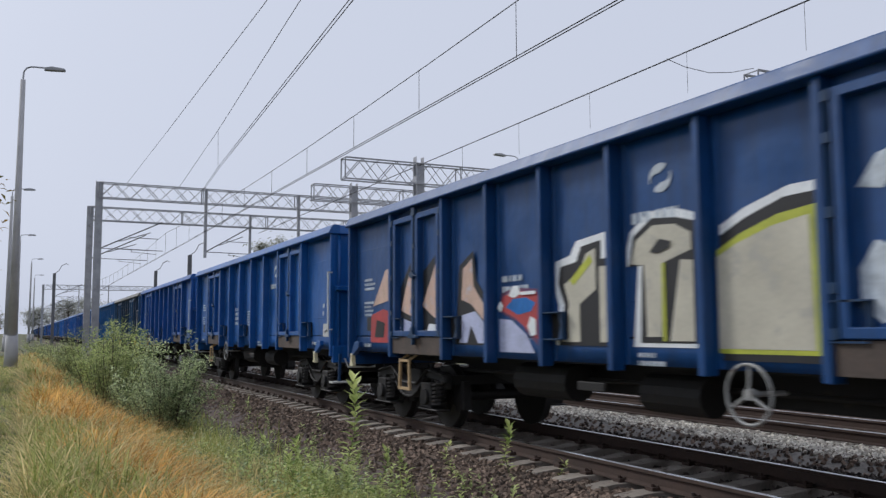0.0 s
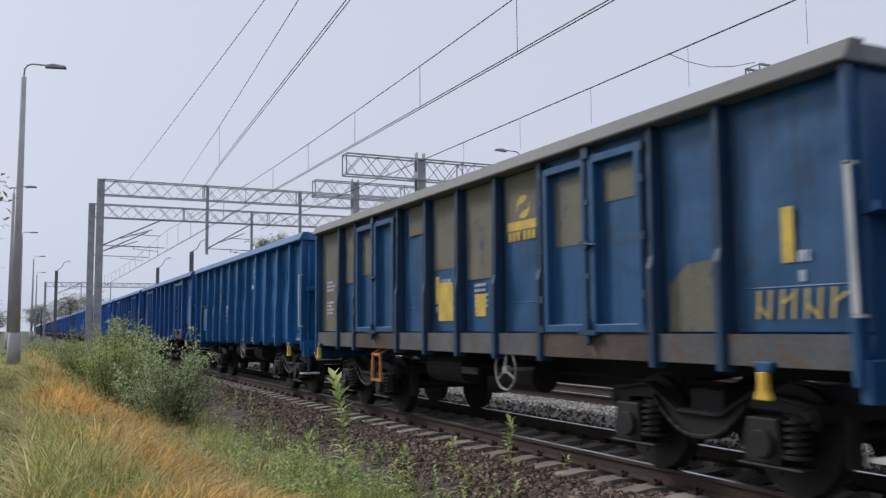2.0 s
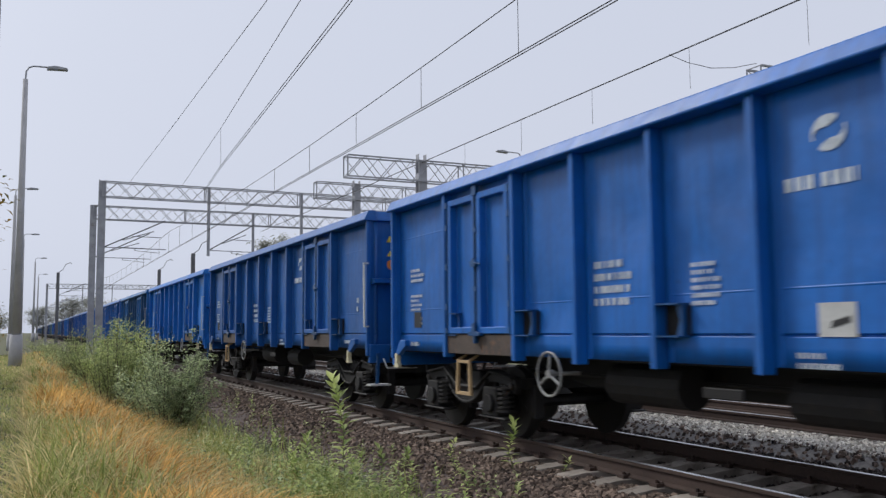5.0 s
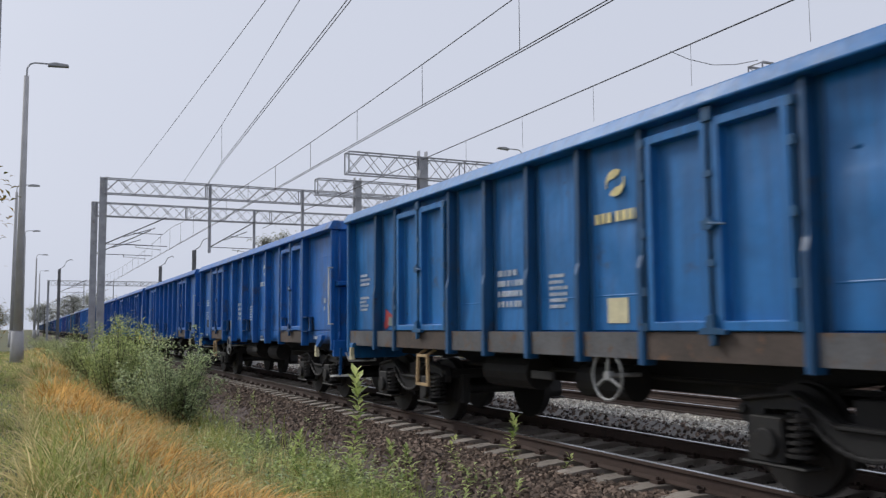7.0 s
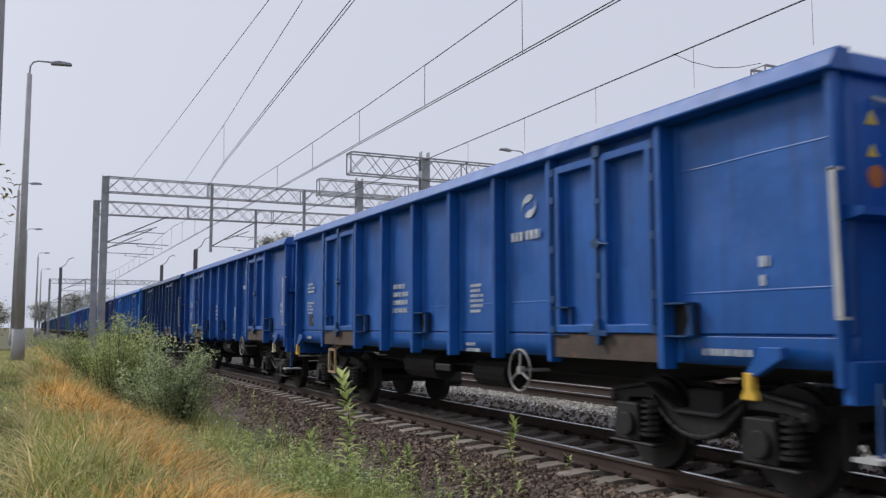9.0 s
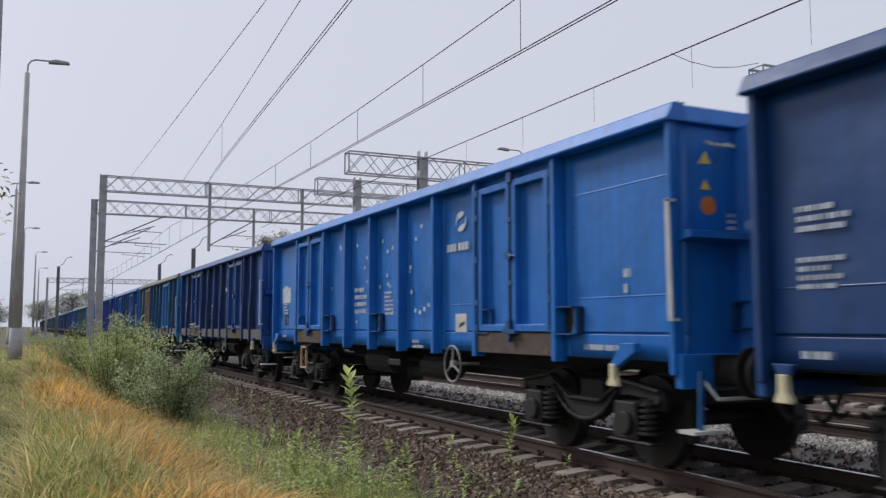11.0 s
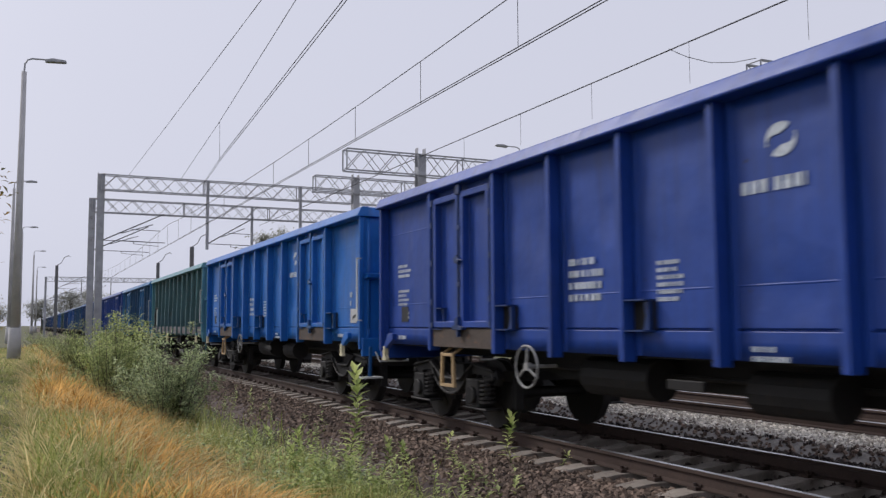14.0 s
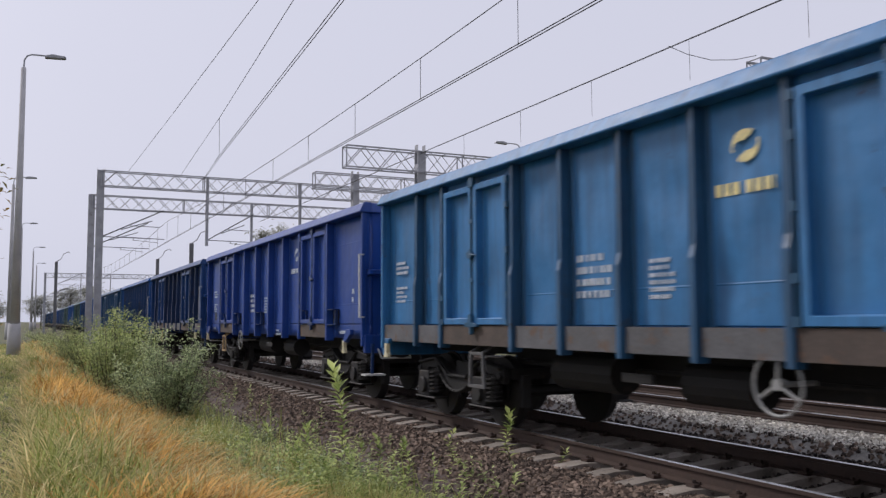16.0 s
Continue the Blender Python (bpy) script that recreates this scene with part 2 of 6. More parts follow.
def bed_mesh(bm, x, wide, top):
    """The ballast bed as one long ridge with sloping shoulders."""
    ys = [-60 + 1.0 * i for i in range(141)] + [90, 110, 140, 200, 320, 600]
    prof = [(-wide - 1.0, -0.72), (-wide - 0.5, -0.45), (-wide, top), (-0.9, top - 0.02), (-0.6, top - 0.05), (0.6, top - 0.05), (0.9, top - 0.02), (wide, top), (wide + 0.5, -0.45), (wide + 1.0, -0.72)]
    rows = [[bm.verts.new((x + px + 0.05 * noise.noise((y * 0.9, px, x)), y, pz + 0.025 * noise.noise((y * 1.7, px * 3, 3)))) for px, pz in prof] for y in ys]
    for a, b in zip(rows, rows[1:]):
        for i in range(len(prof) - 1):
            bm.faces.new((a[i], a[i + 1], b[i + 1], b[i]))


def rail_profile(bm, x, y0, y1):
    """Foot, web and head of one rail; its running top is laid on apart."""
    prism(bm, [(x - 0.07, -0.17), (x + 0.07, -0.17), (x + 0.07, -0.158), (x + 0.012, -0.14), (x + 0.01, -0.045), (x + 0.036, -0.035), (x + 0.036, -0.006), (x + 0.03, -0.002),
               (x - 0.03, -0.002), (x - 0.036, -0.006), (x - 0.036, -0.035), (x - 0.01, -0.045), (x - 0.012, -0.14), (x - 0.07, -0.158)], "y", y0, y1)


def sleeper_mesh(bm):
    """Concrete sleeper with raised rail seats."""
    prism(bm, [(-1.28, -0.36), (1.28, -0.36), (1.26, -0.205), (1.0, -0.178), (0.5, -0.178), (0.3, -0.215), (-0.3, -0.215), (-0.5, -0.178), (-1.0, -0.178), (-1.26, -0.205)], "y", -0.125, 0.125)


def clip_mesh(bm):
    """Bolted fastening on one side of the rail foot."""
    box(bm, -0.05, 0.05, -0.06, 0.06, -0.178, -0.142)
    bar(bm, (0, 0, -0.142), (0, 0, -0.11), 0.02, 6)
    bar(bm, (0.035, -0.05, -0.135), (0.035, 0.05, -0.135), 0.014, 6)


def track(name, axis, near_sleepers, far_end, polish, label):
    """A track: bed is apart; rails and sleepers are its parts."""
    root = new(name)
    tagged(root, label, "railway track", "", "structure")
    root.location = (axis, 0, 0)
    for s in (-1, 1):
        bm = bmesh.new()
        rail_profile(bm, s * 0.7525, -60, 600)
        r = part("rail", bm, RAIL_SIDE, root)
        bm = bmesh.new()
        box(bm, s * 0.7525 - 0.03, s * 0.7525 + 0.03, -60, 600, -0.002, 0.0)
        part("running_surface", bm, polish, r, "polished running surface")
    y = SLEEPER_Y - 0.58 * 30
    me = shared(("sleeper",), "sleeper", sleeper_mesh, 0.012)
    count = 0
    rnd = random.Random(int(axis))
    while count < near_sleepers:
        sl = put("sleeper", me, CONCRETE, root, pose(rnd.uniform(-0.02, 0.02), y, 0, 0, 0, rnd.uniform(-0.6, 0.6)))
        if count < 75 and axis == AXIS_1:
            for q, turn in ((-0.845, 0), (-0.66, 180), (0.66, 0), (0.845, 180)):
                put("rail_clip", shared(("clip",), "rail_clip", clip_mesh), RAIL_SIDE, sl, pose(q, 0, 0, 0, 0, turn))
        y += 0.58
        count += 1
    bm = bmesh.new()
    while y < far_end:
        box(bm, -1.28, 1.28, y - 0.125, y + 0.125, -0.36, -0.19)
        y += 0.58
    far = part("far_sleepers", bm, CONCRETE, root)
    tagged(far, "", "", "", "stuff")


for name, axis, wide, top, material, label in (("ballast_bed_1", AXIS_1, 2.15, -0.24, BALLAST, "reddish brown ballast bed under the train"), ("ballast_bed_2", AXIS_2, 2.1, -0.2, BALLAST_PALE, "pale grey fresh ballast of the neighbouring track"),
                                    ("ballast_bed_3", AXIS_3, 1.9, -0.25, BALLAST, "dark ballast of the far track")):
    bm = bmesh.new()
    bed_mesh(bm, axis, wide, top)
    tagged(part(name, bm, material, None, label, 0, True), "", "ballast", "", "structure")

RUSTY_TOP = mat("rail_dull", (0.2, 0.17, 0.15), 0.5, 0.6, 0.2, 0.5)
track("track_1", AXIS_1, 160, 260, RAIL_TOP, "railway track with polished rails on concrete sleepers")
track("track_2", AXIS_2, 60, 200, RAIL_TOP, "neighbouring railway track on pale ballast")
track("track_3", AXIS_3, 40, 160, RUSTY_TOP, "little used rusty railway track")


# ---- masts, gantries, wires ----
def truss(bm, x0, x1, y, z0, z1, bay=0.75, wide=0.5, r=0.027):
    """A lattice beam of four booms with crossed bracing, along x."""
    for dy in (-wide / 2, wide / 2):
        for z in (z0, z1):
            box(bm, x0, x1, y + dy - r, y + dy + r, z - r, z + r)
        n = max(2, round((x1 - x0) / bay))
        for k in range(n):
            a, b = x0 + (x1 - x0) * k / n, x0 + (x1 - x0) * (k + 1) / n
            up = k % 2 == 0
            bar(bm, (a, y + dy, z0 if up else z1), (b, y + dy, z1 if up else z0), 0.018, 4)
            if dy > 0:
                bar(bm, (a, y + dy, z1 if up else z0), (b, y + dy, z0 if up else z1), 0.014, 4)
            if k % 7 == 0:
                bar(bm, (a, y + dy, z0), (a, y + dy, z1), 0.03, 4)
    n = max(2, round((x1 - x0) / (2 * bay)))
    for k in range(n + 1):
        a = x0 + (x1 - x0) * k / n
        for z in (z0, z1):
            bar(bm, (a, y - wide / 2, z), (a, y + wide / 2, z), 0.018, 4)


def mast_mesh(bm, x, y, z0, z1, w=0.36):
    """A steel mast of two channels tied with battens."""
    for s in (-1, 1):
        box(bm, x - w / 2, x + w / 2, y + s * w * 0.42 - 0.03, y + s * w * 0.42 + 0.03, z0, z1)
    k = z0 + 0.3
    while k < z1:
        for s in (-1, 1):
            box(bm, x + s * (w / 2 - 0.012) - 0.01, x + s * (w / 2 - 0.012) + 0.01, y - w * 0.4, y + w * 0.4, k, k + 0.3)
        k += 0.8


def cantilever(bm, x, y, z, reach):
    """Slanted tube, stay, steady arm."""
    bar(bm, (x, y, z), (x + reach * 0.98, y, z + 1.55), 0.035)
    bar(bm, (x + reach * 0.3, y, z + 0.42), (x + reach * 0.8, y, z + 0.95), 0.025)
    bar(bm, (x, y, z + 0.02), (x + reach, y, z - 0.02), 0.022)
    bar(bm, (x + reach * 0.45, y, z + 0.65), (x + reach * 0.92, y, z + 0.62), 0.02)
    bar(bm, (x + reach * 0.5, y, z), (x + reach * 0.5, y, z - 0.14), 0.018)
    bar(bm, (x + reach * 0.5, y, z - 0.12), (x + reach * 0.9, y, z - 0.22), 0.014)


def gantry(y, x0, x1, z0, z1, masts, hangers, label):
    root = new("catenary_gantry")
    tagged(root, label, "gantry", "gantries over the tracks")
    bm = bmesh.new()
    truss(bm, x0, x1, y, z0, z1)
    part("beam", bm, GALV, root)
    for x in masts:
        bm = bmesh.new()
        mast_mesh(bm, x, y, -0.7, z1 + 0.03)
        part("mast", bm, GALV, root)
        bm = bmesh.new()
        box(bm, x - 0.4, x + 0.4, y - 0.4, y + 0.4, -0.75, -0.3)
        part("foundation", bm, POLE_CONCRETE, root, "", 0.03)
    for x, low, reach in hangers:
        bm = bmesh.new()
        box(bm, x - 0.075, x + 0.075, y - 0.075, y + 0.075, low, z1 + 0.05)
        part("hanger", bm, GALV, root, "", 0.01)
        bm = bmesh.new()
        cantilever(bm, x, y, low + 0.3, reach)
        part("cantilever", bm, GALV_DARK, root)
    bm = bmesh.new()
    cantilever(bm, x0 + 0.1, y, 5.9, 3.2)
    if x0 < 5:
        part("cantilever", bm, GALV_DARK, root)
    return root


gantry(GANTRY_Y, 3.4, 24.0, 8.6, 9.4, (3.4, 23.8), ((8.95, 5.6, 2.6), (14.25, 5.6, 2.6)), "grey lattice steel gantry spanning the tracks")
gantry(55.5, 3.4, 24.0, 8.2, 9.0, (3.4, 23.8), ((13.0, 5.6, 2.6),), "second grey lattice steel gantry behind the first")
gantry(32.5, 11.3, 26.0, 7.55, 8.4, (14.6, 25.9), (), "lattice steel gantry over the far tracks")
gantry(44.0, 13.6, 26.0, 8.45, 9.3, (15.9, 25.9), (), "lattice steel gantry over the far tracks")


gantry(17.0, 17.5, 29.0, 7.98, 8.42, (18.9, 28.9), (), "lattice steel gantry end beyond the train")
gantry(170.0, 3.1, 24.0, 9.3, 10.1, (3.1, 23.8), ((9.0, 6.0, 2.6), (14.0, 6.0, 2.6)), "distant lattice gantry over the tracks")
gantry(150.0, 4.0, 24.0, 8.4, 9.1, (23.8,), ((9.0, 6.0, 2.6),), "distant lattice gantry over the tracks")


def single_mast(x, y, top, reach):
    root = new("catenary_mast")
    tagged(root, "single steel catenary mast with a horned head", "mast", "catenary masts")
    bm = bmesh.new()
    mast_mesh(bm, x, y, -0.7, top, 0.34)
    part("mast", bm, GALV_DARK, root)
    bm = bmesh.new()
    tube(bm, [(x, y, top), (x + 0.5, y, top + 0.35), (x + 0.8, y, top + 1.0), (x + 1.3, y, top + 1.25), (x + 1.5, y, top + 1.1)], 0.04)
    part("horn", bm, GALV_DARK, root)
    bm = bmesh.new()
    cantilever(bm, x, y, 5.9, reach)
    part("cantilever", bm, GALV_DARK, root)


single_mast(13.85, 83.0, 8.7, 2.6)
single_mast(13.85, 106.0, 8.7, 2.6)
single_mast(3.27, 115.0, 8.7, 3.2)


def wire(bm, pts, r):
    tube(bm, pts, r, 5)


def catenary(name, label, low, high, droppers, twin=0.0):
    """Messenger wire with its contact wires and droppers."""
    root = new(name)
    tagged(root, label, "overhead wire", "overhead wires")
    for k in ((-twin, twin) if twin else (0,)):
        bm = bmesh.new()
        wire(bm, [(x + k, y, z) for x, y, z in low], 0.009)
        part("contact_wire", bm, WIRE, root)
    if high:
        bm = bmesh.new()
        wire(bm, high, 0.009)
        part("messenger_wire", bm, WIRE, root)
    for (a, b) in droppers:
        bm = bmesh.new()
        bar(bm, a, b, 0.006, 4)
        part("dropper", bm, WIRE, root)
    return root


def sag(y, y0, y1, z, d):
    k = (y - y0) / (y1 - y0)
    return z - d * 4 * k * (1 - k)


def line_1():
    """The line over the train's track."""
    ys = [-8.0 + 3.7 * k for k in range(60)]
    def up(y):
        k = (y - 26.0 + 22.8) % 45.6 - 22.8
        return 6.43 + 0.0008 * k * k
    low = [(AXIS_1, y, 5.7) for y in ys]
    high = [(AXIS_1, y + 0.4, up(y + 0.4)) for y in ys]
    drops = [((AXIS_1, y + 0.85, 5.7), (AXIS_1, y + 0.85, up(y + 0.85))) for y in ys]
    catenary("overhead_line", "twin contact wires and messenger over the train", low, high, drops, 0.035)


line_1()
catenary("overhead_line", "overhead line of the neighbouring track", [(14.55, y, 8.33) for y in (-6, 14, 32.5, 60)], [(14.7, y, 8.42) for y in (-6, 14, 32.5, 60)],
         [((14.55, y, 8.33), (14.55, y, 7.3)) for y in (9.5, 12.6, 16.2, 20.3, 24.3, 28.4)])
catenary("feeder_wire", "thin feeder wire anchored on the gantry", [(4.79, 48.8, 9.5), (4.6, 33.0, 8.95), (4.55, 18.4, 8.7), (4.5, 0.0, 8.6)], None, [])
catenary("overhead_line", "slack catenary drawn aside above the verge", [(8.78, 48.8, 9.38), (5.88, 30.0, 7.11), (4.5, 12.7, 6.7), (4.2, 4.0, 6.6)], [(7.49, 48.8, 9.46), (5.86, 30.0, 8.46), (4.9, 17.0, 8.25), (4.4, 2.0, 8.2)],
         [((5.88, 30.0, 7.11), (5.86, 30.0, 8.46))], 0.03)
catenary("jumper_cable", "drooping jumper cable between line and gantry", [(14.6, 17.0, 8.4), (15.2, 17.0, 8.27), (16.0, 17.0, 8.22), (16.8, 17.0, 8.33), (17.6, 17.0, 8.55)], None, [])


# ---- lamp posts ----
def lamp_post(x, y, z, h, arm=1.3):
    root = new("street_lamp")
    root.location = (x, y, z)
    tagged(root, "tall tapered concrete lamp post with a single arm", "street lamp", "lamp posts along the verge")
    bm = bmesh.new()
    bar(bm, (0, 0, 1.3), (0, 0, h), 0.17, 10, 0.1)
    part("pole", bm, POLE_CONCRETE, root, "", 0, True)
    bm = bmesh.new()
    bar(bm, (0, 0, 0), (0, 0, 1.32), 0.27, 10, 0.24)
    part("base", bm, POLE_CONCRETE, root, "thicker base sleeve", 0, True)
    bm = bmesh.new()
    tube(bm, [(0, 0, h), (0.02, 0, h + 0.35), (0.12, 0, h + 0.52), (0.3, 0, h + 0.6), (arm - 0.3, 0, h + 0.62)], 0.035, 8)
    part("arm", bm, GALV, root)
    bm = bmesh.new()
    prism(bm, [(arm - 0.5, h + 0.5), (arm + 0.35, h + 0.55), (arm + 0.3, h + 0.66), (arm - 0.2, h + 0.7), (arm - 0.5, h + 0.62)], "y", -0.13, 0.13)
    part("lamp_head", bm, GALV, root, "flat grey lamp head", 0.03)
    return root


for x, y in ((-0.37, 40.0), (-1.1, 75.0), (-0.6, 110.0), (0.9, 145.0), (1.8, 185.0)):
    lamp_post(x, y, 0.05, 12.1)
lamp_post(-0.63, 14.0, 0.02, 12.0)
lamp_post(28.4, 47.5, -0.5, 12.6, 1.5).rotation_euler = (0, 0, math.pi)


# ---- growth ----
def bed_z(d, wide, top):
    """Height of the ballast at d metres from its track's axis."""
    d = abs(d)
    if d < 0.9:
        return top - 0.04
    if d < wide:
        return top
    return top - (top + 0.72) * min(1, (d - wide) / 1.0)


def island_mat(name, dark, light, rough=0.8, trans=0.0):
    """Leaves, blades or stones of many tones."""
    m = bpy.data.materials.new(name)
    m.use_nodes = True
    n, l = m.node_tree.nodes, m.node_tree.links
    b = n["Principled BSDF"]
    g, ramp = n.new("ShaderNodeNewGeometry"), n.new("ShaderNodeValToRGB")
    ramp.color_ramp.elements[0].color, ramp.color_ramp.elements[1].color = rgb(dark), rgb(light)
    l.new(g.outputs["Random Per Island"], ramp.inputs[0])
    co, t = n.new("ShaderNodeTexCoord"), n.new("ShaderNodeTexNoise")
    t.inputs["Scale"].default_value = 1.3
    l.new(co.outputs["Object"], t.inputs["Vector"])
    hs, r = n.new("ShaderNodeHueSaturation"), n.new("ShaderNodeMapRange")
    l.new(t.outputs["Fac"], r.inputs["Value"])
    r.inputs["To Min"].default_value, r.inputs["To Max"].default_value = 0.65, 1.35
    l.new(r.outputs[0], hs.inputs["Value"])
    l.new(ramp.outputs[0], hs.inputs["Color"])
    l.new(hs.outputs[0], b.inputs["Base Color"])
    b.inputs["Roughness"].default_value = rough
    b.inputs["Specular IOR Level"].default_value = 0.3
    if trans:
        tr, mix = n.new("ShaderNodeBsdfTranslucent"), n.new("ShaderNodeMixShader")
        l.new(hs.outputs[0], tr.inputs["Color"])
        mix.inputs[0].default_value = trans
        l.new(b.outputs[0], mix.inputs[1])
        l.new(tr.outputs[0], mix.inputs[2])
        l.new(mix.outputs[0], n["Material Output"].inputs["Surface"])
    return m


def cloud_mesh(name, verts, faces, material, smooth=False):
    me = bpy.data.meshes.new(name)
    me.from_pydata(verts, [], faces)
    me.materials.append(material)
    if smooth:
        me.polygons.foreach_set("use_smooth", [True] * len(me.polygons))
    return me


def blades(name, spots, material, label, category):
    """Grass: each spot is x, y, z, height, width, lean, turn."""
    verts, faces = [], []
    for x, y, z, h, w, lean, a in spots:
        c, s = math.cos(a), math.sin(a)
        k = len(verts)
        for q, half in ((0.0, 0.5), (0.45, 0.42), (0.8, 0.25)):
            d = lean * h * q * q
            px, py, pz = x + c * d, y + s * d, z + h * q * (1 - 0.25 * lean * q)
            verts += [(px - s * w * half, py + c * w * half, pz), (px + s * w * half, py - c * w * half, pz)]
        d = lean * h
        verts.append((x + c * d, y + s * d, z + h * (1 - 0.3 * lean)))
        faces += [(k, k + 1, k + 3, k + 2), (k + 2, k + 3, k + 5, k + 4), (k + 4, k + 5, k + 6)]
    ob = new(name, cloud_mesh(name, verts, faces, material))
    tagged(ob, label, category, "", "stuff")


def scatter(count, x0, x1, y0, y1, size, seed, keep=None, near=2.0):
    """Spots for blades, thinning with the distance."""
    r = random.Random(seed)
    out = []
    h0, h1, w0, w1, l0, l1 = size
    for _ in range(count):
        y = y0 + (y1 - y0) * r.random() ** near
        x = r.uniform(x0, x1)
        patch = noise.noise((x * 0.9, y * 0.45, seed))
        if keep and not keep(x, y, patch, r):
            continue
        far = 1 + max(0, y - 14) * 0.035
        out.append((x, y, ground_z(x, y) - 0.02, r.uniform(h0, h1) * (1 + 0.5 * patch), r.uniform(w0, w1) * 1.5 * far, r.uniform(l0, l1), r.uniform(0, math.tau)))
    return out


G_GREEN = island_mat("grass_green", (0.16, 0.205, 0.04), (0.55, 0.56, 0.21), 0.7, 0.45)
G_DRY = island_mat("grass_dry", (0.32, 0.16, 0.03), (1.0, 0.66, 0.23), 0.8, 0.45)
G_STRAW = island_mat("grass_straw", (0.4, 0.33, 0.13), (0.9, 0.76, 0.41), 0.8, 0.45)
LEAF = island_mat("willow_leaf", (0.11, 0.16, 0.05), (0.66, 0.72, 0.32), 0.55, 0.45)
LEAF_LIGHT = island_mat("willow_leaf_light", (0.16, 0.24, 0.05), (0.72, 0.78, 0.32), 0.55, 0.45)
LEAF_GREY = island_mat("bush_leaf_grey", (0.1, 0.15, 0.065), (0.72, 0.8, 0.46), 0.6, 0.45)
LEAF_AUTUMN = island_mat("autumn_leaf", (0.1, 0.11, 0.03), (0.4, 0.24, 0.06), 0.6, 0.35)
# Distance haze is painted into these far leaves as a paler tone.
LEAF_FAR_HAZED = island_mat("far_leaf_hazed", (0.3, 0.31, 0.27), (0.52, 0.52, 0.46), 0.8, 0.40)
BARK = mat("bark_grey", (0.09, 0.075, 0.055), 0.9, 0, 0.35, 0.1, (0.04, 0.035, 0.03), 0.5, 0.006)
STEM = mat("green_stem", (0.12, 0.13, 0.05), 0.7, 0, 0.3, 0.1)

blades("verge_grass", scatter(75000, -5.0, 1.0, 5.0, 60.0, (0.04, 0.15, 0.006, 0.013, 0.3, 1.6), 1), G_GREEN, "short green grass of the trodden verge", "grass")
blades("verge_straw", scatter(26000, -5.0, 1.4, 5.0, 60.0, (0.04, 0.17, 0.006, 0.012, 0.3, 1.7), 2, lambda x, y, p, r: p > -0.25), G_STRAW, "pale straw among the verge grass", "grass")
blades("dry_grass", scatter(62000, 0.0, 2.7, 6.0, 55.0, (0.1, 0.55, 0.008, 0.022, 0.4, 1.8), 3, lambda x, y, p, r: abs(x - 1.3 + 0.5 * p) < 0.85 * r.uniform(0.3, 1.25) and (p > -0.1 or r.random() < 0.6)), G_DRY, "tall dry orange grass along the slope", "grass")
blades("slope_straw", scatter(22000, 0.0, 2.6, 6.0, 50.0, (0.15, 0.6, 0.005, 0.014, 0.3, 1.9), 14), G_STRAW, "pale dead stalks on the slope", "grass")
blades("slope_grass", scatter(40000, 0.1, 2.6, 6.0, 50.0, (0.12, 0.5, 0.006, 0.014, 0.2, 1.2), 4, lambda x, y, p, r: abs(x - 1.3) > 0.85 or r.random() < 0.22 + 0.5 * max(p, 0)), G_GREEN, "green grass on the slope", "grass")
blades("ditch_grass", scatter(40000, 1.8, 4.15, 7.0, 46.0, (0.15, 0.58, 0.006, 0.014, 0.1, 1.1), 5, lambda x, y, p, r: x < (3.2 if y < 11 else 2.75) + 0.45 * p or r.random() < 0.03), G_GREEN, "lush green grass in the ditch", "grass")
blades("ditch_straw", scatter(9000, 1.8, 2.9, 7.0, 40.0, (0.2, 0.6, 0.006, 0.012, 0.1, 1.0), 6, lambda x, y, p, r: p > -0.1), G_STRAW, "pale straw in the ditch", "grass")


def leaf(verts, faces, p, way, size, side, droop=0.2):
    """A narrow pointed leaf, folded along its rib."""
    k = len(verts)
    way = Vector(way).normalized()
    b = way.cross(Vector(side)).normalized() * size * 0.21
    up = b.cross(way).normalized() * size * 0.05
    mid, tip = p + way * size * 0.45, p + way * size - Vector((0, 0, size * droop))
    verts += [tuple(p), tuple(mid + b + up), tuple(tip), tuple(mid - b + up), tuple(mid)]
    faces += [(k, k + 4, k + 1), (k + 4, k + 2, k + 1), (k, k + 3, k + 4), (k + 4, k + 3, k + 2)]


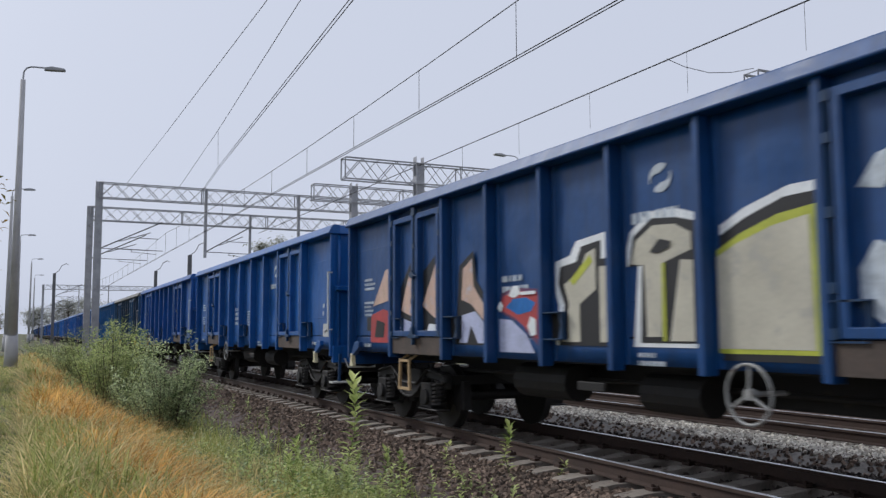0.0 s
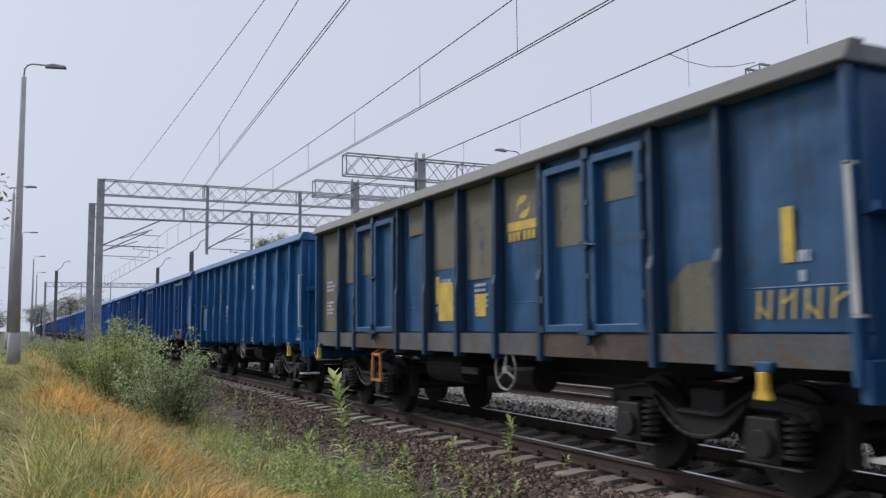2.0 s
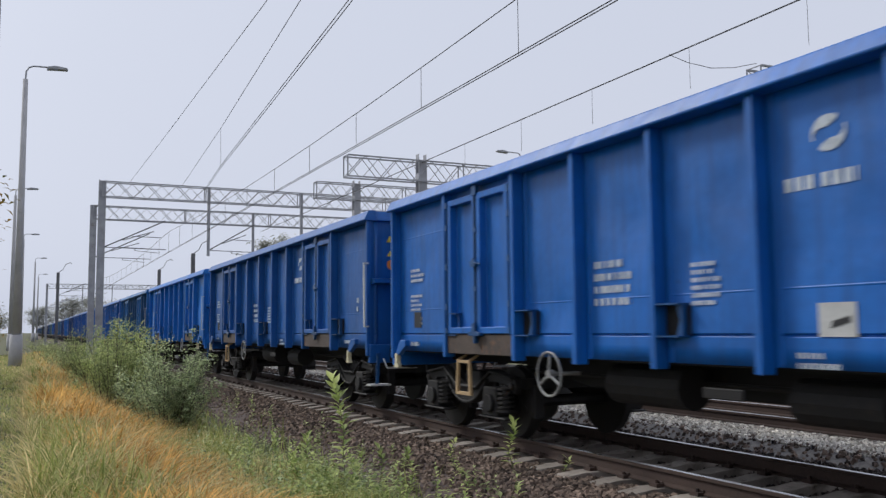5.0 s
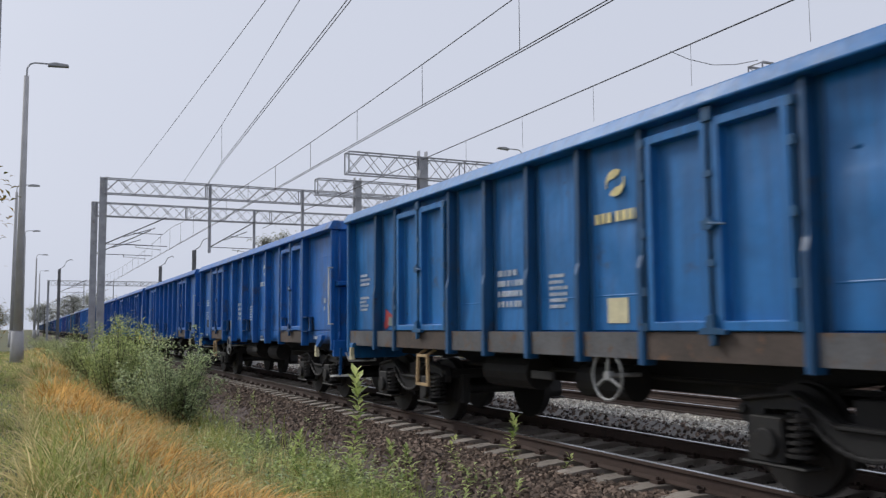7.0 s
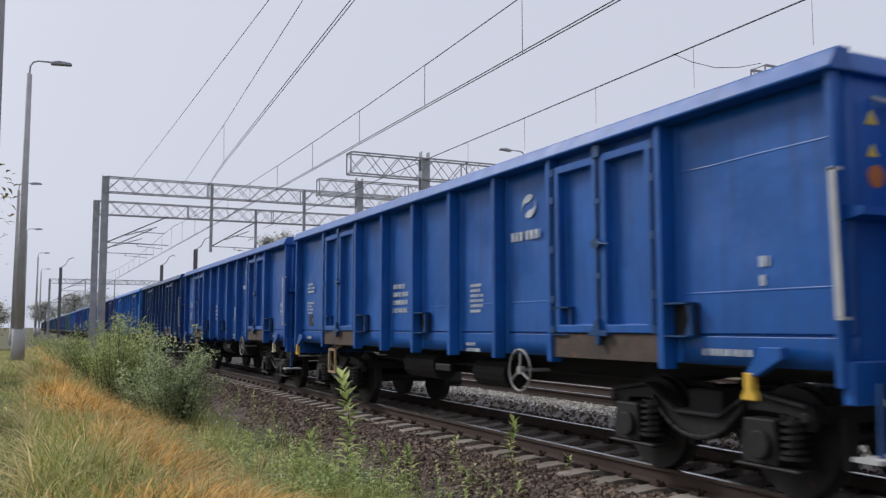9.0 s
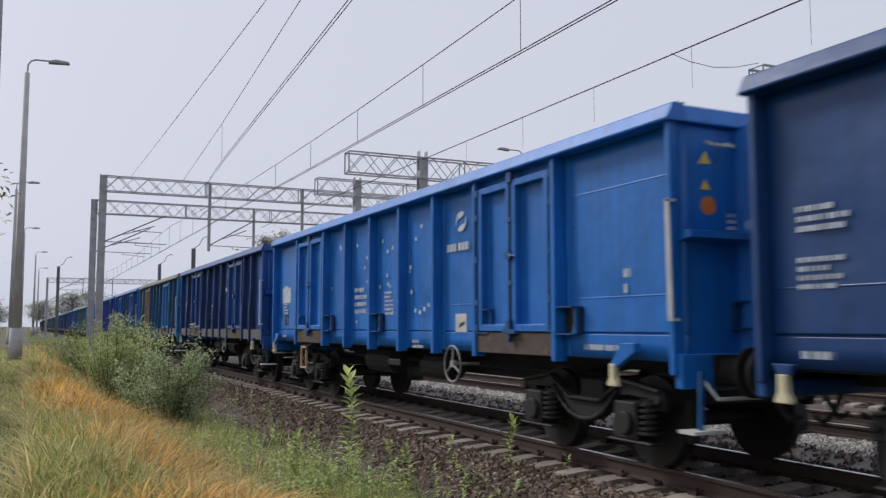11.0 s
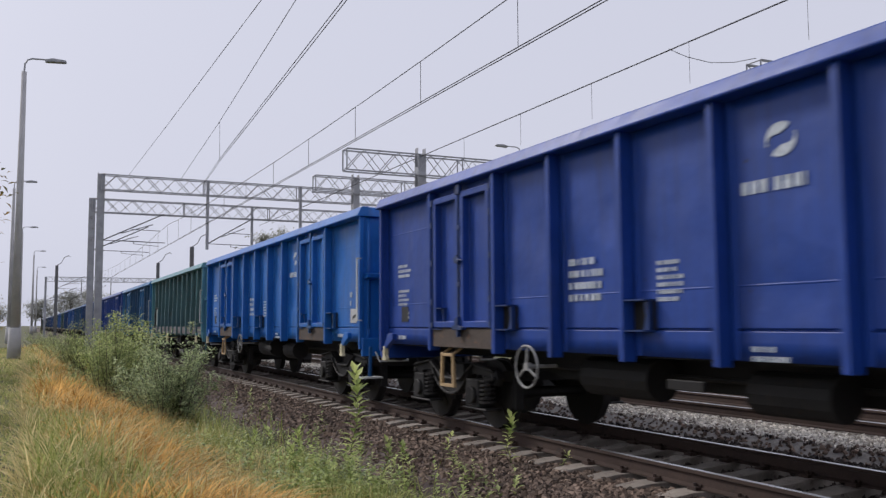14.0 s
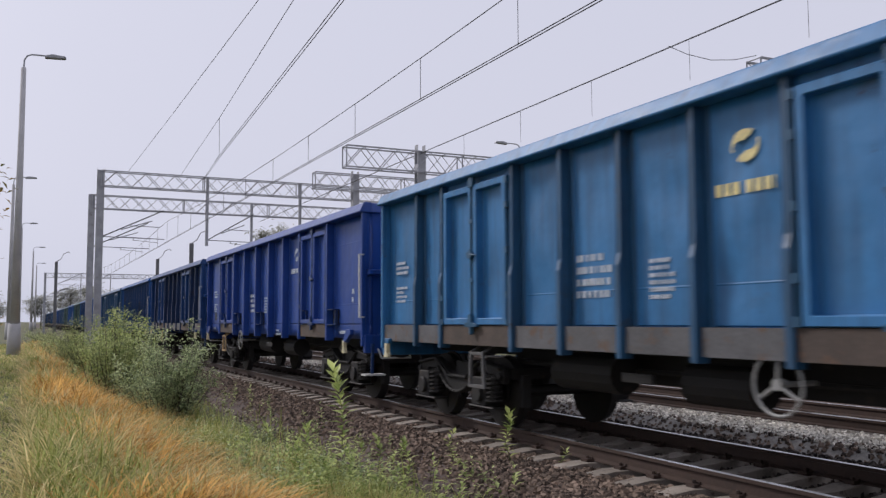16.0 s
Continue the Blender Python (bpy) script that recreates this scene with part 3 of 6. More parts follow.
def shrub(x, y, z, h, r, stems, leaves, material, seed, size=0.075, label="dense green willow bush beside the track"):
    """A bush: many thin stems that fan out from the foot, with small leaves along them."""
    rnd = random.Random(seed)
    root = new("bush")
    root.location = (x, y, z)
    tagged(root, label, "bush", "bushes in the ditch")
    bm = bmesh.new()
    verts, faces = [], []
    for k in range(stems):
        a, out = rnd.uniform(0, math.tau), r * math.sqrt(rnd.random())
        top = h * rnd.uniform(0.55, 1.0) * (1 - 0.4 * (out / r) ** 2)
        p0 = Vector((rnd.uniform(-0.15, 0.15) * r, rnd.uniform(-0.15, 0.15) * r, 0))
        pts = []
        for q in (0, 0.25, 0.5, 0.75, 1.0):
            pts.append(p0 + Vector((math.cos(a) * out * q ** 0.8 + rnd.uniform(-0.04, 0.04), math.sin(a) * out * q ** 0.8 + rnd.uniform(-0.04, 0.04), top * q)))
        for i in range(4):
            bar(bm, pts[i], pts[i + 1], 0.012 * (1 - i * 0.2), 4, 0.012 * (0.8 - i * 0.2))
        for _ in range(leaves // stems):
            q = rnd.uniform(0.12, 1.0) ** 0.75 * 3.999
            i = int(q)
            p = pts[i].lerp(pts[i + 1], q - i)
            b = rnd.uniform(0, math.tau)
            p = p + Vector((math.cos(b), math.sin(b), rnd.uniform(-0.4, 0.6))) * rnd.uniform(0.0, 0.22) * (1.2 - q / 5)
            way = Vector((math.cos(b + rnd.uniform(-1, 1)), math.sin(b + rnd.uniform(-1, 1)), rnd.uniform(-0.3, 1.0)))
            leaf(verts, faces, p, way, size * rnd.uniform(0.6, 1.3), (rnd.uniform(-0.4, 0.4), rnd.uniform(-0.4, 0.4), 1))
    tagged(part("woody_base", bm, BARK, root), "", "", "", "stuff")
    put("foliage", cloud_mesh("foliage", verts, faces, material), material, root)
    return root


for x, y, h, r, st, n, material, size in (
        (2.3, 16.2, 2.3, 1.0, 60, 12000, LEAF_GREY, 0.1), (1.6, 18.6, 2.15, 0.9, 50, 9000, LEAF, 0.1), (1.95, 21.5, 2.75, 0.95, 50, 9000, LEAF_LIGHT, 0.115),
        (2.95, 22.5, 2.1, 0.5, 14, 1300, LEAF_GREY, 0.09), (1.6, 26.0, 2.1, 0.9, 36, 5000, LEAF, 0.09), (2.6, 27.5, 2.3, 0.9, 30, 3500, LEAF_LIGHT, 0.1),
        (1.4, 33.0, 1.7, 1.1, 36, 4000, LEAF, 0.11), (2.6, 36.0, 1.9, 1.0, 30, 3000, LEAF_GREY, 0.11), (1.1, 42.0, 1.5, 1.2, 30, 3000, LEAF, 0.12), (2.2, 46.0, 1.6, 1.2, 30, 2500, LEAF_AUTUMN, 0.13),
        (0.9, 55.0, 1.5, 1.5, 26, 2500, LEAF, 0.15), (2.3, 62.0, 1.5, 1.5, 26, 2200, LEAF, 0.16), (1.5, 78.0, 1.4, 2.0, 26, 2200, LEAF, 0.18)):
    shrub(x, y, ground_z(x, y) - 0.05, h, r, st, n, material, int(x * 100 + y))


def herb(x, y, z, h, leaves, seed, size=0.1, material=None, label="young willow shoot growing in the ballast"):
    """An upright shoot with pointed leaves round its stem."""
    rnd = random.Random(seed)
    root = new("willow_shoot")
    root.location = (x, y, z)
    tagged(root, label, "plant", "shoots beside the track")
    bm = bmesh.new()
    pts = [Vector((0.03 * math.sin(k * 1.3 + seed), 0.03 * math.cos(k * 1.7 + seed), h * k / 5)) for k in range(6)]
    for i in range(5):
        bar(bm, pts[i], pts[i + 1], 0.007 - i * 0.001, 5)
    part("stem", bm, STEM, root)
    verts, faces = [], []
    for k in range(leaves):
        q = (0.15 + 0.85 * (k / leaves) ** 0.8) * 4.999
        i = int(q)
        p = pts[i].lerp(pts[i + 1], q - i)
        a = k * 2.4
        up = 0.35 + 1.3 * (k / leaves) ** 3
        leaf(verts, faces, p, (math.cos(a), math.sin(a), up), size * rnd.uniform(0.7, 1.2), (0, 0, 1), 0.15)
    put("foliage", cloud_mesh("foliage", verts, faces, material or LEAF_LIGHT), material or LEAF_LIGHT, root)
    return root


SWAY = []
for x, y, h, n, amp, size in ((5.3, 9.2, 0.6, 34, 2.0, 0.14), (3.52, 9.9, 1.5, 56, 6.0, 0.2), (3.2, 10.6, 0.75, 40, 6.0, 0.13), (3.0, 11.6, 0.65, 36, 6.0, 0.12), (5.72, 8.65, 0.22, 10, 2.0, 0.1), (4.62, 9.4, 0.4, 16, 3.0, 0.11),
                          (4.1, 9.5, 0.55, 26, 4.0, 0.12), (3.75, 9.4, 0.7, 34, 5.0, 0.12), (2.8, 9.6, 0.7, 40, 5.0, 0.11), (3.2, 9.0, 0.65, 40, 4.0, 0.1), (2.5, 10.6, 0.75, 44, 4.0, 0.11), (3.9, 10.6, 0.45, 24, 4.0, 0.1)):
    z = max(ground_z(x, y), bed_z(x - AXIS_1, 2.15, -0.24)) - 0.03
    SWAY.append((herb(x, y, z, h, n, int(x * 77 + y), size), amp, (x, y, z)))


def weeds(count, seed, x0, x1, y0, y1, h0, h1, big, material, label):
    """Leafy weeds, one tangle: stalks with leaves up to the tip."""
    rnd = random.Random(seed)
    verts, faces = [], []
    for _ in range(count):
        y = y0 + (y1 - y0) * rnd.random() ** 1.6
        x = rnd.uniform(x0, x1)
        if x > (3.3 if y < 11 else 2.7) and rnd.random() < 0.9:
            continue
        z = max(ground_z(x, y), bed_z(x - AXIS_1, 2.15, -0.24))
        h = rnd.uniform(h0, h1)
        lx, ly = rnd.uniform(-0.25, 0.25) * h, rnd.uniform(-0.25, 0.25) * h
        n = 8 + int(h * 24)
        for k in range(n):
            a = rnd.uniform(0, math.tau)
            q = (k + 1) / n
            p = Vector((x + lx * q, y + ly * q, z + h * q))
            leaf(verts, faces, p, (math.cos(a), math.sin(a), rnd.uniform(0.1, 1)), big * rnd.uniform(0.4, 1.0) * (1.3 - 0.7 * q), (0, 0, 1))
    ob = new("weeds", cloud_mesh("weeds", verts, faces, material))
    tagged(ob, label, "weeds", "", "stuff")


weeds(3000, 12, 1.6, 4.6, 7.5, 34.0, 0.1, 0.45, 0.13, LEAF, "tangle of low leafy weeds by the ballast")
weeds(300, 13, 2.1, 4.0, 7.5, 11.5, 0.35, 0.75, 0.15, LEAF_LIGHT, "tall pale green weeds at the ballast's foot")
weeds(200, 14, 1.9, 3.6, 8.0, 13.0, 0.3, 0.7, 0.13, LEAF_GREY, "grey-green weeds in the ditch")


def tree(x, y, z, h, r, trunk, clumps, material, seed, label, size=0.12, low=0.35):
    """Tapered trunk, limbs, and a crown of leaves gathered along the twigs, with gaps."""
    rnd = random.Random(seed)
    root = new("tree")
    root.location = (x, y, z)
    tagged(root, label, "tree", "trees round the station")
    bm = bmesh.new()
    bar(bm, (0, 0, 0), (0.1, 0, h * 0.5), trunk, 8, trunk * 0.6)
    bar(bm, (0.1, 0, h * 0.5), (0.0, 0.1, h * 0.92), trunk * 0.6, 7, trunk * 0.1)
    verts, faces = [], []
    for k in range(clumps):
        q = rnd.uniform(low, 0.95)
        a = rnd.uniform(0, math.tau)
        reach = r * rnd.uniform(0.5, 1.0) * math.sin(math.pi * min(1, (q - low) / (1 - low) * 0.75 + 0.22))
        p0 = Vector((0.08, 0, h * (q - 0.08)))
        p1 = Vector((math.cos(a) * reach, math.sin(a) * reach, h * q + reach * 0.25))
        bar(bm, p0, p1, trunk * 0.18, 4, 0.01)
        for _ in range(46):
            p = p0.lerp(p1, rnd.uniform(0.4, 1.05)) + Vector((rnd.gauss(0, 1), rnd.gauss(0, 1), rnd.gauss(0, 0.8))) * r * 0.11
            b = rnd.uniform(0, math.tau)
            leaf(verts, faces, p, (math.cos(b), math.sin(b), rnd.uniform(-0.6, 0.5)), size * rnd.uniform(0.6, 1.4), (0.3, 0, 1))
    part("trunk", bm, BARK, root)
    put("crown", cloud_mesh("crown", verts, faces, material), material, root)


tree(-4.1, 30.0, 0.0, 7.4, 3.4, 0.16, 200, LEAF_AUTUMN, 3, "slender tree turning yellow beside the lamp posts", 0.26)
tree(-3.6, 60.0, 0.0, 3.4, 2.9, 0.14, 120, LEAF_AUTUMN, 5, "low orange autumn tree beside the verge", 0.2, 0.15)
# Far trees, with the haze put into their leaf colour.
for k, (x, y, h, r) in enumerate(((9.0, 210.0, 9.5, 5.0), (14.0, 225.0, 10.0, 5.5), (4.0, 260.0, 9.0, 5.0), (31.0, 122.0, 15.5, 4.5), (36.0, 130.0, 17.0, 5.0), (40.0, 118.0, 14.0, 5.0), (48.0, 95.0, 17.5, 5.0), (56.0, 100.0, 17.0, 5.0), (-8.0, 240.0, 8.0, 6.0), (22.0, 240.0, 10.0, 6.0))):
    tree(x, y, -0.5, h, r, 0.22, 60, LEAF_FAR_HAZED, 20 + k, "far tree with thin autumn crown, haze painted into its pale leaves", 0.6)


# ---- ballast stones ----
STONE = island_mat("stone_brown", (0.042, 0.032, 0.026), (0.26, 0.19, 0.145), 0.95)
STONE_PALE = island_mat("stone_pale", (0.3, 0.27, 0.22), (0.9, 0.84, 0.73), 0.95)
STONE_DARK = island_mat("stone_dark", (0.012, 0.01, 0.009), (0.075, 0.058, 0.048), 0.85)


def stones(name, spots, material, label, seed):
    """Broken stones: each a crushed eight-cornered lump."""
    rnd = random.Random(seed)
    cube = [(-1, -1, -1), (1, -1, -1), (1, 1, -1), (-1, 1, -1), (-1, -1, 1), (1, -1, 1), (1, 1, 1), (-1, 1, 1)]
    quads = [(3, 2, 1, 0), (4, 5, 6, 7), (0, 1, 5, 4), (1, 2, 6, 5), (2, 3, 7, 6), (3, 0, 4, 7)]
    kinds = []
    for _ in range(40):
        m = Euler((rnd.uniform(0, 6), rnd.uniform(0, 6), rnd.uniform(0, 6))).to_matrix()
        kinds.append([m @ Vector((c[0] * rnd.uniform(0.45, 1), c[1] * rnd.uniform(0.4, 0.9), c[2] * rnd.uniform(0.3, 0.8))) for c in cube])
    verts, faces = [], []
    for x, y, z, s in spots:
        k = len(verts)
        verts += [(x + v.x * s, y + v.y * s, z + v.z * s) for v in rnd.choice(kinds)]
        faces += [tuple(k + i for i in q) for q in quads]
    ob = new(name, cloud_mesh(name, verts, faces, material))
    tagged(ob, label, "ballast", "", "stuff")


def stone_spots(axis, lo, hi, y0, y1, count, wide, top, seed, size=(0.02, 0.042)):
    rnd = random.Random(seed)
    out = []
    for _ in range(count):
        y = y0 + (y1 - y0) * rnd.random() ** 1.8
        d = rnd.uniform(lo, hi)
        out.append((axis + d, y, bed_z(d, wide, top) + rnd.uniform(-0.012, 0.014), rnd.uniform(*size) * (1 + max(0, y - 14) * 0.02)))
    return out


stones("ballast_stones", stone_spots(AXIS_1, -3.35, -0.85, 6.0, 46.0, 36000, 2.15, -0.24, 1), STONE, "loose reddish brown ballast stones", 1)
# Darker stones between the rails and on the far shoulder.
stones("ballast_stones", stone_spots(AXIS_1, -0.65, 2.6, 4.0, 40.0, 14000, 2.15, -0.24, 2), STONE_DARK, "loose dark ballast stones between the rails", 2)
stones("ballast_stones", stone_spots(AXIS_2, -3.2, -1.8, 2.0, 40.0, 8000, 2.1, -0.2, 4), STONE, "loose dark ballast stones beside the pale bed", 4)
stones("pale_ballast_stones", stone_spots(AXIS_2, -2.1, -0.9, 2.0, 40.0, 15000, 2.1, -0.2, 3), STONE_PALE, "fresh pale grey ballast stones", 3)


# ---- the train ----
LONG, SHORT = 15.38, 13.7
SPEED = 21.4
TOP = 3.55
HALF = 1.44
DEEP = 0.16           # how far the sheets lie behind the posts


def layout(kind):
    """Box length, post places from one end, and which bays are doors."""
    if kind == "long":
        return 14.42, [0.0, 2.005, 3.935, 5.245, 6.555, 7.865, 9.175, 10.485, 12.415, 14.42], (1, 7), 10.5
    if kind == "short":
        return 12.85, [0.0, 1.38, 2.275, 4.275, 5.35, 6.425, 7.5, 8.575, 10.575, 11.47, 12.85], (2, 7), 8.7
    return 12.85, [12.85 / 12 * i for i in range(13)], (), 8.7


def chord_mesh(bm, lb):
    """The rim round the top: a hollow profile that leans out over the walls."""
    a, t, z0, z1 = HALF + 0.05, 0.22, TOP - 0.18, TOP
    for s in (-1, 1):
        prism(bm, [(s * (a - t), z0), (s * (a - 0.01), z0), (s * a, z0 + 0.02), (s * (a - 0.075), z1 - 0.015), (s * (a - 0.095), z1), (s * (a - t), z1)], "y", -0.045, lb + 0.045)
    for e in (0, 1):
        prism(bm, [(y if e == 0 else lb - y, z) for y, z in ((0.09, z0 - 0.002), (-0.05, z0 - 0.002), (-0.05, z0 + 0.02), (0.0, z1 - 0.018), (0.02, z1 - 0.003), (0.09, z1 - 0.003))], "x", -a + t, a - t)


def panel_mesh(bm, w, h, seam):
    """A side sheet between two posts, slightly dished, with a weld seam and a lower strake."""
    nx = 12
    rnd = random.Random(int(w * 1000) + int(seam * 977))
    cells = [(rnd.uniform(0.1, 0.9) * w, rnd.uniform(0.2, 0.9) * h, rnd.uniform(0.1, 0.35), rnd.uniform(-0.006, 0.034)) for _ in range(7)]
    def off(y, z):
        d = sum(a * math.exp(-((y - cy) ** 2 + (z - cz) ** 2) / (r * r)) for cy, cz, r, a in cells)
        return d * min(1, 5 * y / w, 5 * (w - y) / w, 5 * z / h, 5 * (h - z) / h)
    levels = [(h * k / 14, 0.0) for k in range(15)]
    for z, high, out in ((0.25, 0.022, -0.03), (0.63, 0.01, 0.001), (1.78, 0.008, 0.001)):
        if z < 1 or w > 1.8:
            levels = [q for q in levels if not z - 0.02 < q[0] < z + high + 0.02]
            levels += [(z - 0.01, 0.0), (z - 0.001, 0.0), (z, out), (z + high, out), (z + high + 0.001, 0.0), (z + high + 0.01, 0.0)]
    levels.sort()
    g = [[bm.verts.new((-HALF + DEEP + off(w * i / nx, z) - out, w * i / nx, z)) for i in range(nx + 1)] for z, out in levels]
    top = len(levels) - 1
    for k in range(top):
        for i in range(nx):
            bm.faces.new((g[k][i], g[k + 1][i], g[k + 1][i + 1], g[k][i + 1]))
    b = [[bm.verts.new((-HALF + DEEP + 0.05, y, z)) for y in (0, w)] for z in (0, h)]
    bm.faces.new((b[0][0], b[0][1], b[1][1], b[1][0]))
    bm.faces.new((g[0][0], *[g[0][i] for i in range(1, nx + 1)], b[0][1], b[0][0]))
    bm.faces.new((*[g[top][i] for i in range(nx + 1)], b[1][1], b[1][0]))
    bm.faces.new((*[g[k][0] for k in range(top + 1)], b[1][0], b[0][0]))
    bm.faces.new((*[g[k][nx] for k in range(top + 1)], b[1][1], b[0][1]))


def post_mesh(bm, stepped):
    """A side stanchion: hat profile with flanges, rounded head, and on the older wagons a deeper lower half."""
    z0, z1, x, d = 1.06, TOP - 0.13, -HALF, DEEP
    if stepped:
        side = [(x, z0), (x + d, z0), (x + d, z1), (x + 0.06, z1), (x + 0.035, z1 - 0.05), (x + 0.035, 2.12), (x, 2.0)]
    else:
        side = [(x, z0), (x + d, z0), (x + d, z1), (x + 0.03, z1), (x, z1 - 0.07)]
    prism(bm, side, "y", -0.042, 0.042)
    for s in (-1, 1):
        box(bm, x + d - 0.012, x + d + 0.01, s * 0.085 - 0.035, s * 0.085 + 0.035, 1.12, z1)


def door_mesh(bm, w, h):
    """One leaf of a double door: a raised frame round a recessed sheet."""
    loops = []
    for x, e in ((0.15, 0.0), (0.015, 0.0), (0.015, 0.085), (0.125, 0.085)):
        loops.append([bm.verts.new((-HALF + x, y, z)) for y, z in ((e, e), (w - e, e), (w - e, h - e), (e, h - e))])
    for p, q in zip(loops, loops[1:]):
        for k in range(4):
            bm.faces.new((p[k], p[(k + 1) % 4], q[(k + 1) % 4], q[k]))
    bm.faces.new(loops[0])
    bm.faces.new(loops[-1])
    bmesh.ops.recalc_face_normals(bm, faces=bm.faces[:])


def lock_mesh(bm, h):
    """The door lock: two standing bars, the handle at mid height and the catch at the foot."""
    for y in (-0.03, 0.03):
        bar(bm, (-HALF + 0.02, y, 0.02), (-HALF + 0.02, y, h), 0.015)
    m = h * 0.5
    prism(bm, [(-0.1, m - 0.01), (-0.03, m - 0.06), (0.06, m - 0.05), (0.1, m + 0.03), (0.03, m + 0.03), (0.0, m + 0.07), (-0.05, m + 0.03)], "x", -HALF - 0.03, -HALF + 0.03)
    bar(bm, (-HALF - 0.03, -0.02, m), (-HALF - 0.04, -0.24, m - 0.03), 0.012)
    prism(bm, [(-0.18, -0.03), (0.13, -0.03), (0.14, 0.02), (0.05, 0.03), (0.04, 0.13), (-0.04, 0.15), (-0.05, 0.03), (-0.18, 0.01)], "x", -HALF - 0.035, -HALF + 0.03)
    prism(bm, [(-0.05, -0.03), (0.02, -0.03), (0.0, -0.13), (-0.04, -0.12)], "x", -HALF - 0.03, -HALF + 0.02)
    box(bm, -HALF - 0.01, -HALF + 0.05, -0.06, 0.06, h - 0.03, h + 0.1)
    for z in (0.3, 0.72):
        box(bm, -HALF, -HALF + 0.04, -0.05, 0.05, h * z, h * z + 0.06)


def hinge_mesh(bm, h):
    bar(bm, (-HALF + 0.02, 0, 0), (-HALF + 0.02, 0, h), 0.014)
    for k in (0.02, 0.2, 0.5, 0.8, 0.97):
        box(bm, -HALF, -HALF + 0.06, -0.03, 0.03, h * k - 0.04, h * k + 0.04)


def end_mesh(bm):
    """The sheet of an end wall that looks towards -y."""
    box(bm, -HALF + 0.09, HALF - 0.09, 0.03, 0.06, 1.0, TOP - 0.15)


def end_rib_mesh(bm):
    prism(bm, [(-0.11, 0.028), (-0.06, -0.13), (0.06, -0.13), (0.11, 0.028)], "z", 1.0, TOP - 0.15)


def ledge_mesh(bm):
    prism(bm, [(0.028, 2.24), (-0.15, 2.27), (-0.15, 2.33), (0.028, 2.36)], "x", -HALF + 0.1, HALF - 0.1)


def floor_mesh(bm, lb):
    box(bm, -HALF + DEEP + 0.05, HALF - DEEP - 0.05, 0.06, lb - 0.06, 1.3, 1.36)


def long_sill_mesh(bm, lb):
    """Channel along the side, behind the sheets."""
    box(bm, -0.05, 0.05, 0.05, lb - 0.05, 1.1, 1.298)


def centre_sill_mesh(bm, lb):
    """Fish-bellied main beam."""
    prism(bm, [(0.1, 0.95), (2.6, 0.95), (4.0, 0.72), (lb - 4.0, 0.72), (lb - 2.6, 0.95), (lb - 0.1, 0.95), (lb - 0.1, 1.298), (0.1, 1.298)], "x", -0.06, 0.06)


def cross_mesh(bm):
    box(bm, -HALF + 0.24, HALF - 0.24, -0.06, 0.06, 1.1, 1.297)


def headstock_mesh(bm):
    box(bm, -HALF + 0.05, HALF - 0.05, -0.06, 0.04, 0.88, 1.2)


def side_frame_mesh(bm):
    """Side frame of a bogie: horns over the axle boxes, a belly that sags between them, with raised flanges."""
    n = 12
    low = [(0.62 - 1.24 * k / n, 0.4 + 0.34 * abs(1 - 2 * k / n) ** 2.2) for k in range(n + 1)]
    prism(bm, [(-1.36, 0.7), (-1.32, 0.6), (-1.08, 0.6), (-1.06, 0.74), (-0.74, 0.74)] + low[::-1] + [(0.74, 0.74), (1.06, 0.74), (1.08, 0.6), (1.32, 0.6), (1.36, 0.7),
               (1.3, 0.82), (0.72, 0.9), (0.5, 0.78), (0.3, 0.66), (-0.3, 0.66), (-0.5, 0.78), (-0.72, 0.9), (-1.3, 0.82)], "x", -0.04, 0.06)
    for a, b in zip(low, low[1:]):
        prism(bm, [a, b, (b[0], b[1] + 0.045), (a[0], a[1] + 0.045)], "x", -0.1, -0.035)
    top = [(-1.3, 0.82), (-0.72, 0.9), (-0.5, 0.78), (-0.3, 0.66), (0.3, 0.66), (0.5, 0.78), (0.72, 0.9), (1.3, 0.82)]
    for a, b in zip(top, top[1:]):
        prism(bm, [(a[0], a[1] - 0.04), (b[0], b[1] - 0.04), b, a], "x", -0.09, -0.035)
    for y in (-1.0, 1.0):
        bar(bm, (-0.06, y * 1.28, 0.71), (-0.09, y * 1.28, 0.71), 0.05, 10)


def axle_box_mesh(bm):
    prism(bm, [(-0.16, 0.3), (0.22, 0.3), (0.25, 0.38), (0.2, 0.68), (-0.14, 0.68), (-0.17, 0.4)], "x", -0.13, 0.13)
    box(bm, -0.15, 0.1, -0.4, 0.3, 0.27, 0.3)
    disc(bm, (-0.15, 0, 0.47), (1, 0, 0), 0.12, 0.07, 14)


def bolster_mesh(bm):
    box(bm, -0.96, 0.96, -0.22, 0.22, 0.62, 0.86)


def tie_mesh(bm):
    box(bm, -0.92, 0.92, -0.05, 0.05, 0.66, 0.8)


def brake_block_mesh(bm):
    prism(bm, [(-0.05, 0.3), (0.03, 0.3), (0.05, 0.5), (0.03, 0.72), (-0.05, 0.72)], "x", -0.06, 0.06)


def spring_mesh(bm):
    """A coil spring standing on z = 0."""
    tube(bm, [(0.095 * math.cos(k * 0.9), 0.095 * math.sin(k * 0.9), 0.0085 * k) for k in range(38)], 0.019, 5)
    bar(bm, (0, 0, 0), (0, 0, 0.32), 0.05, 8)
    bar(bm, (0, 0, -0.03), (0, 0, 0.0), 0.12, 10)


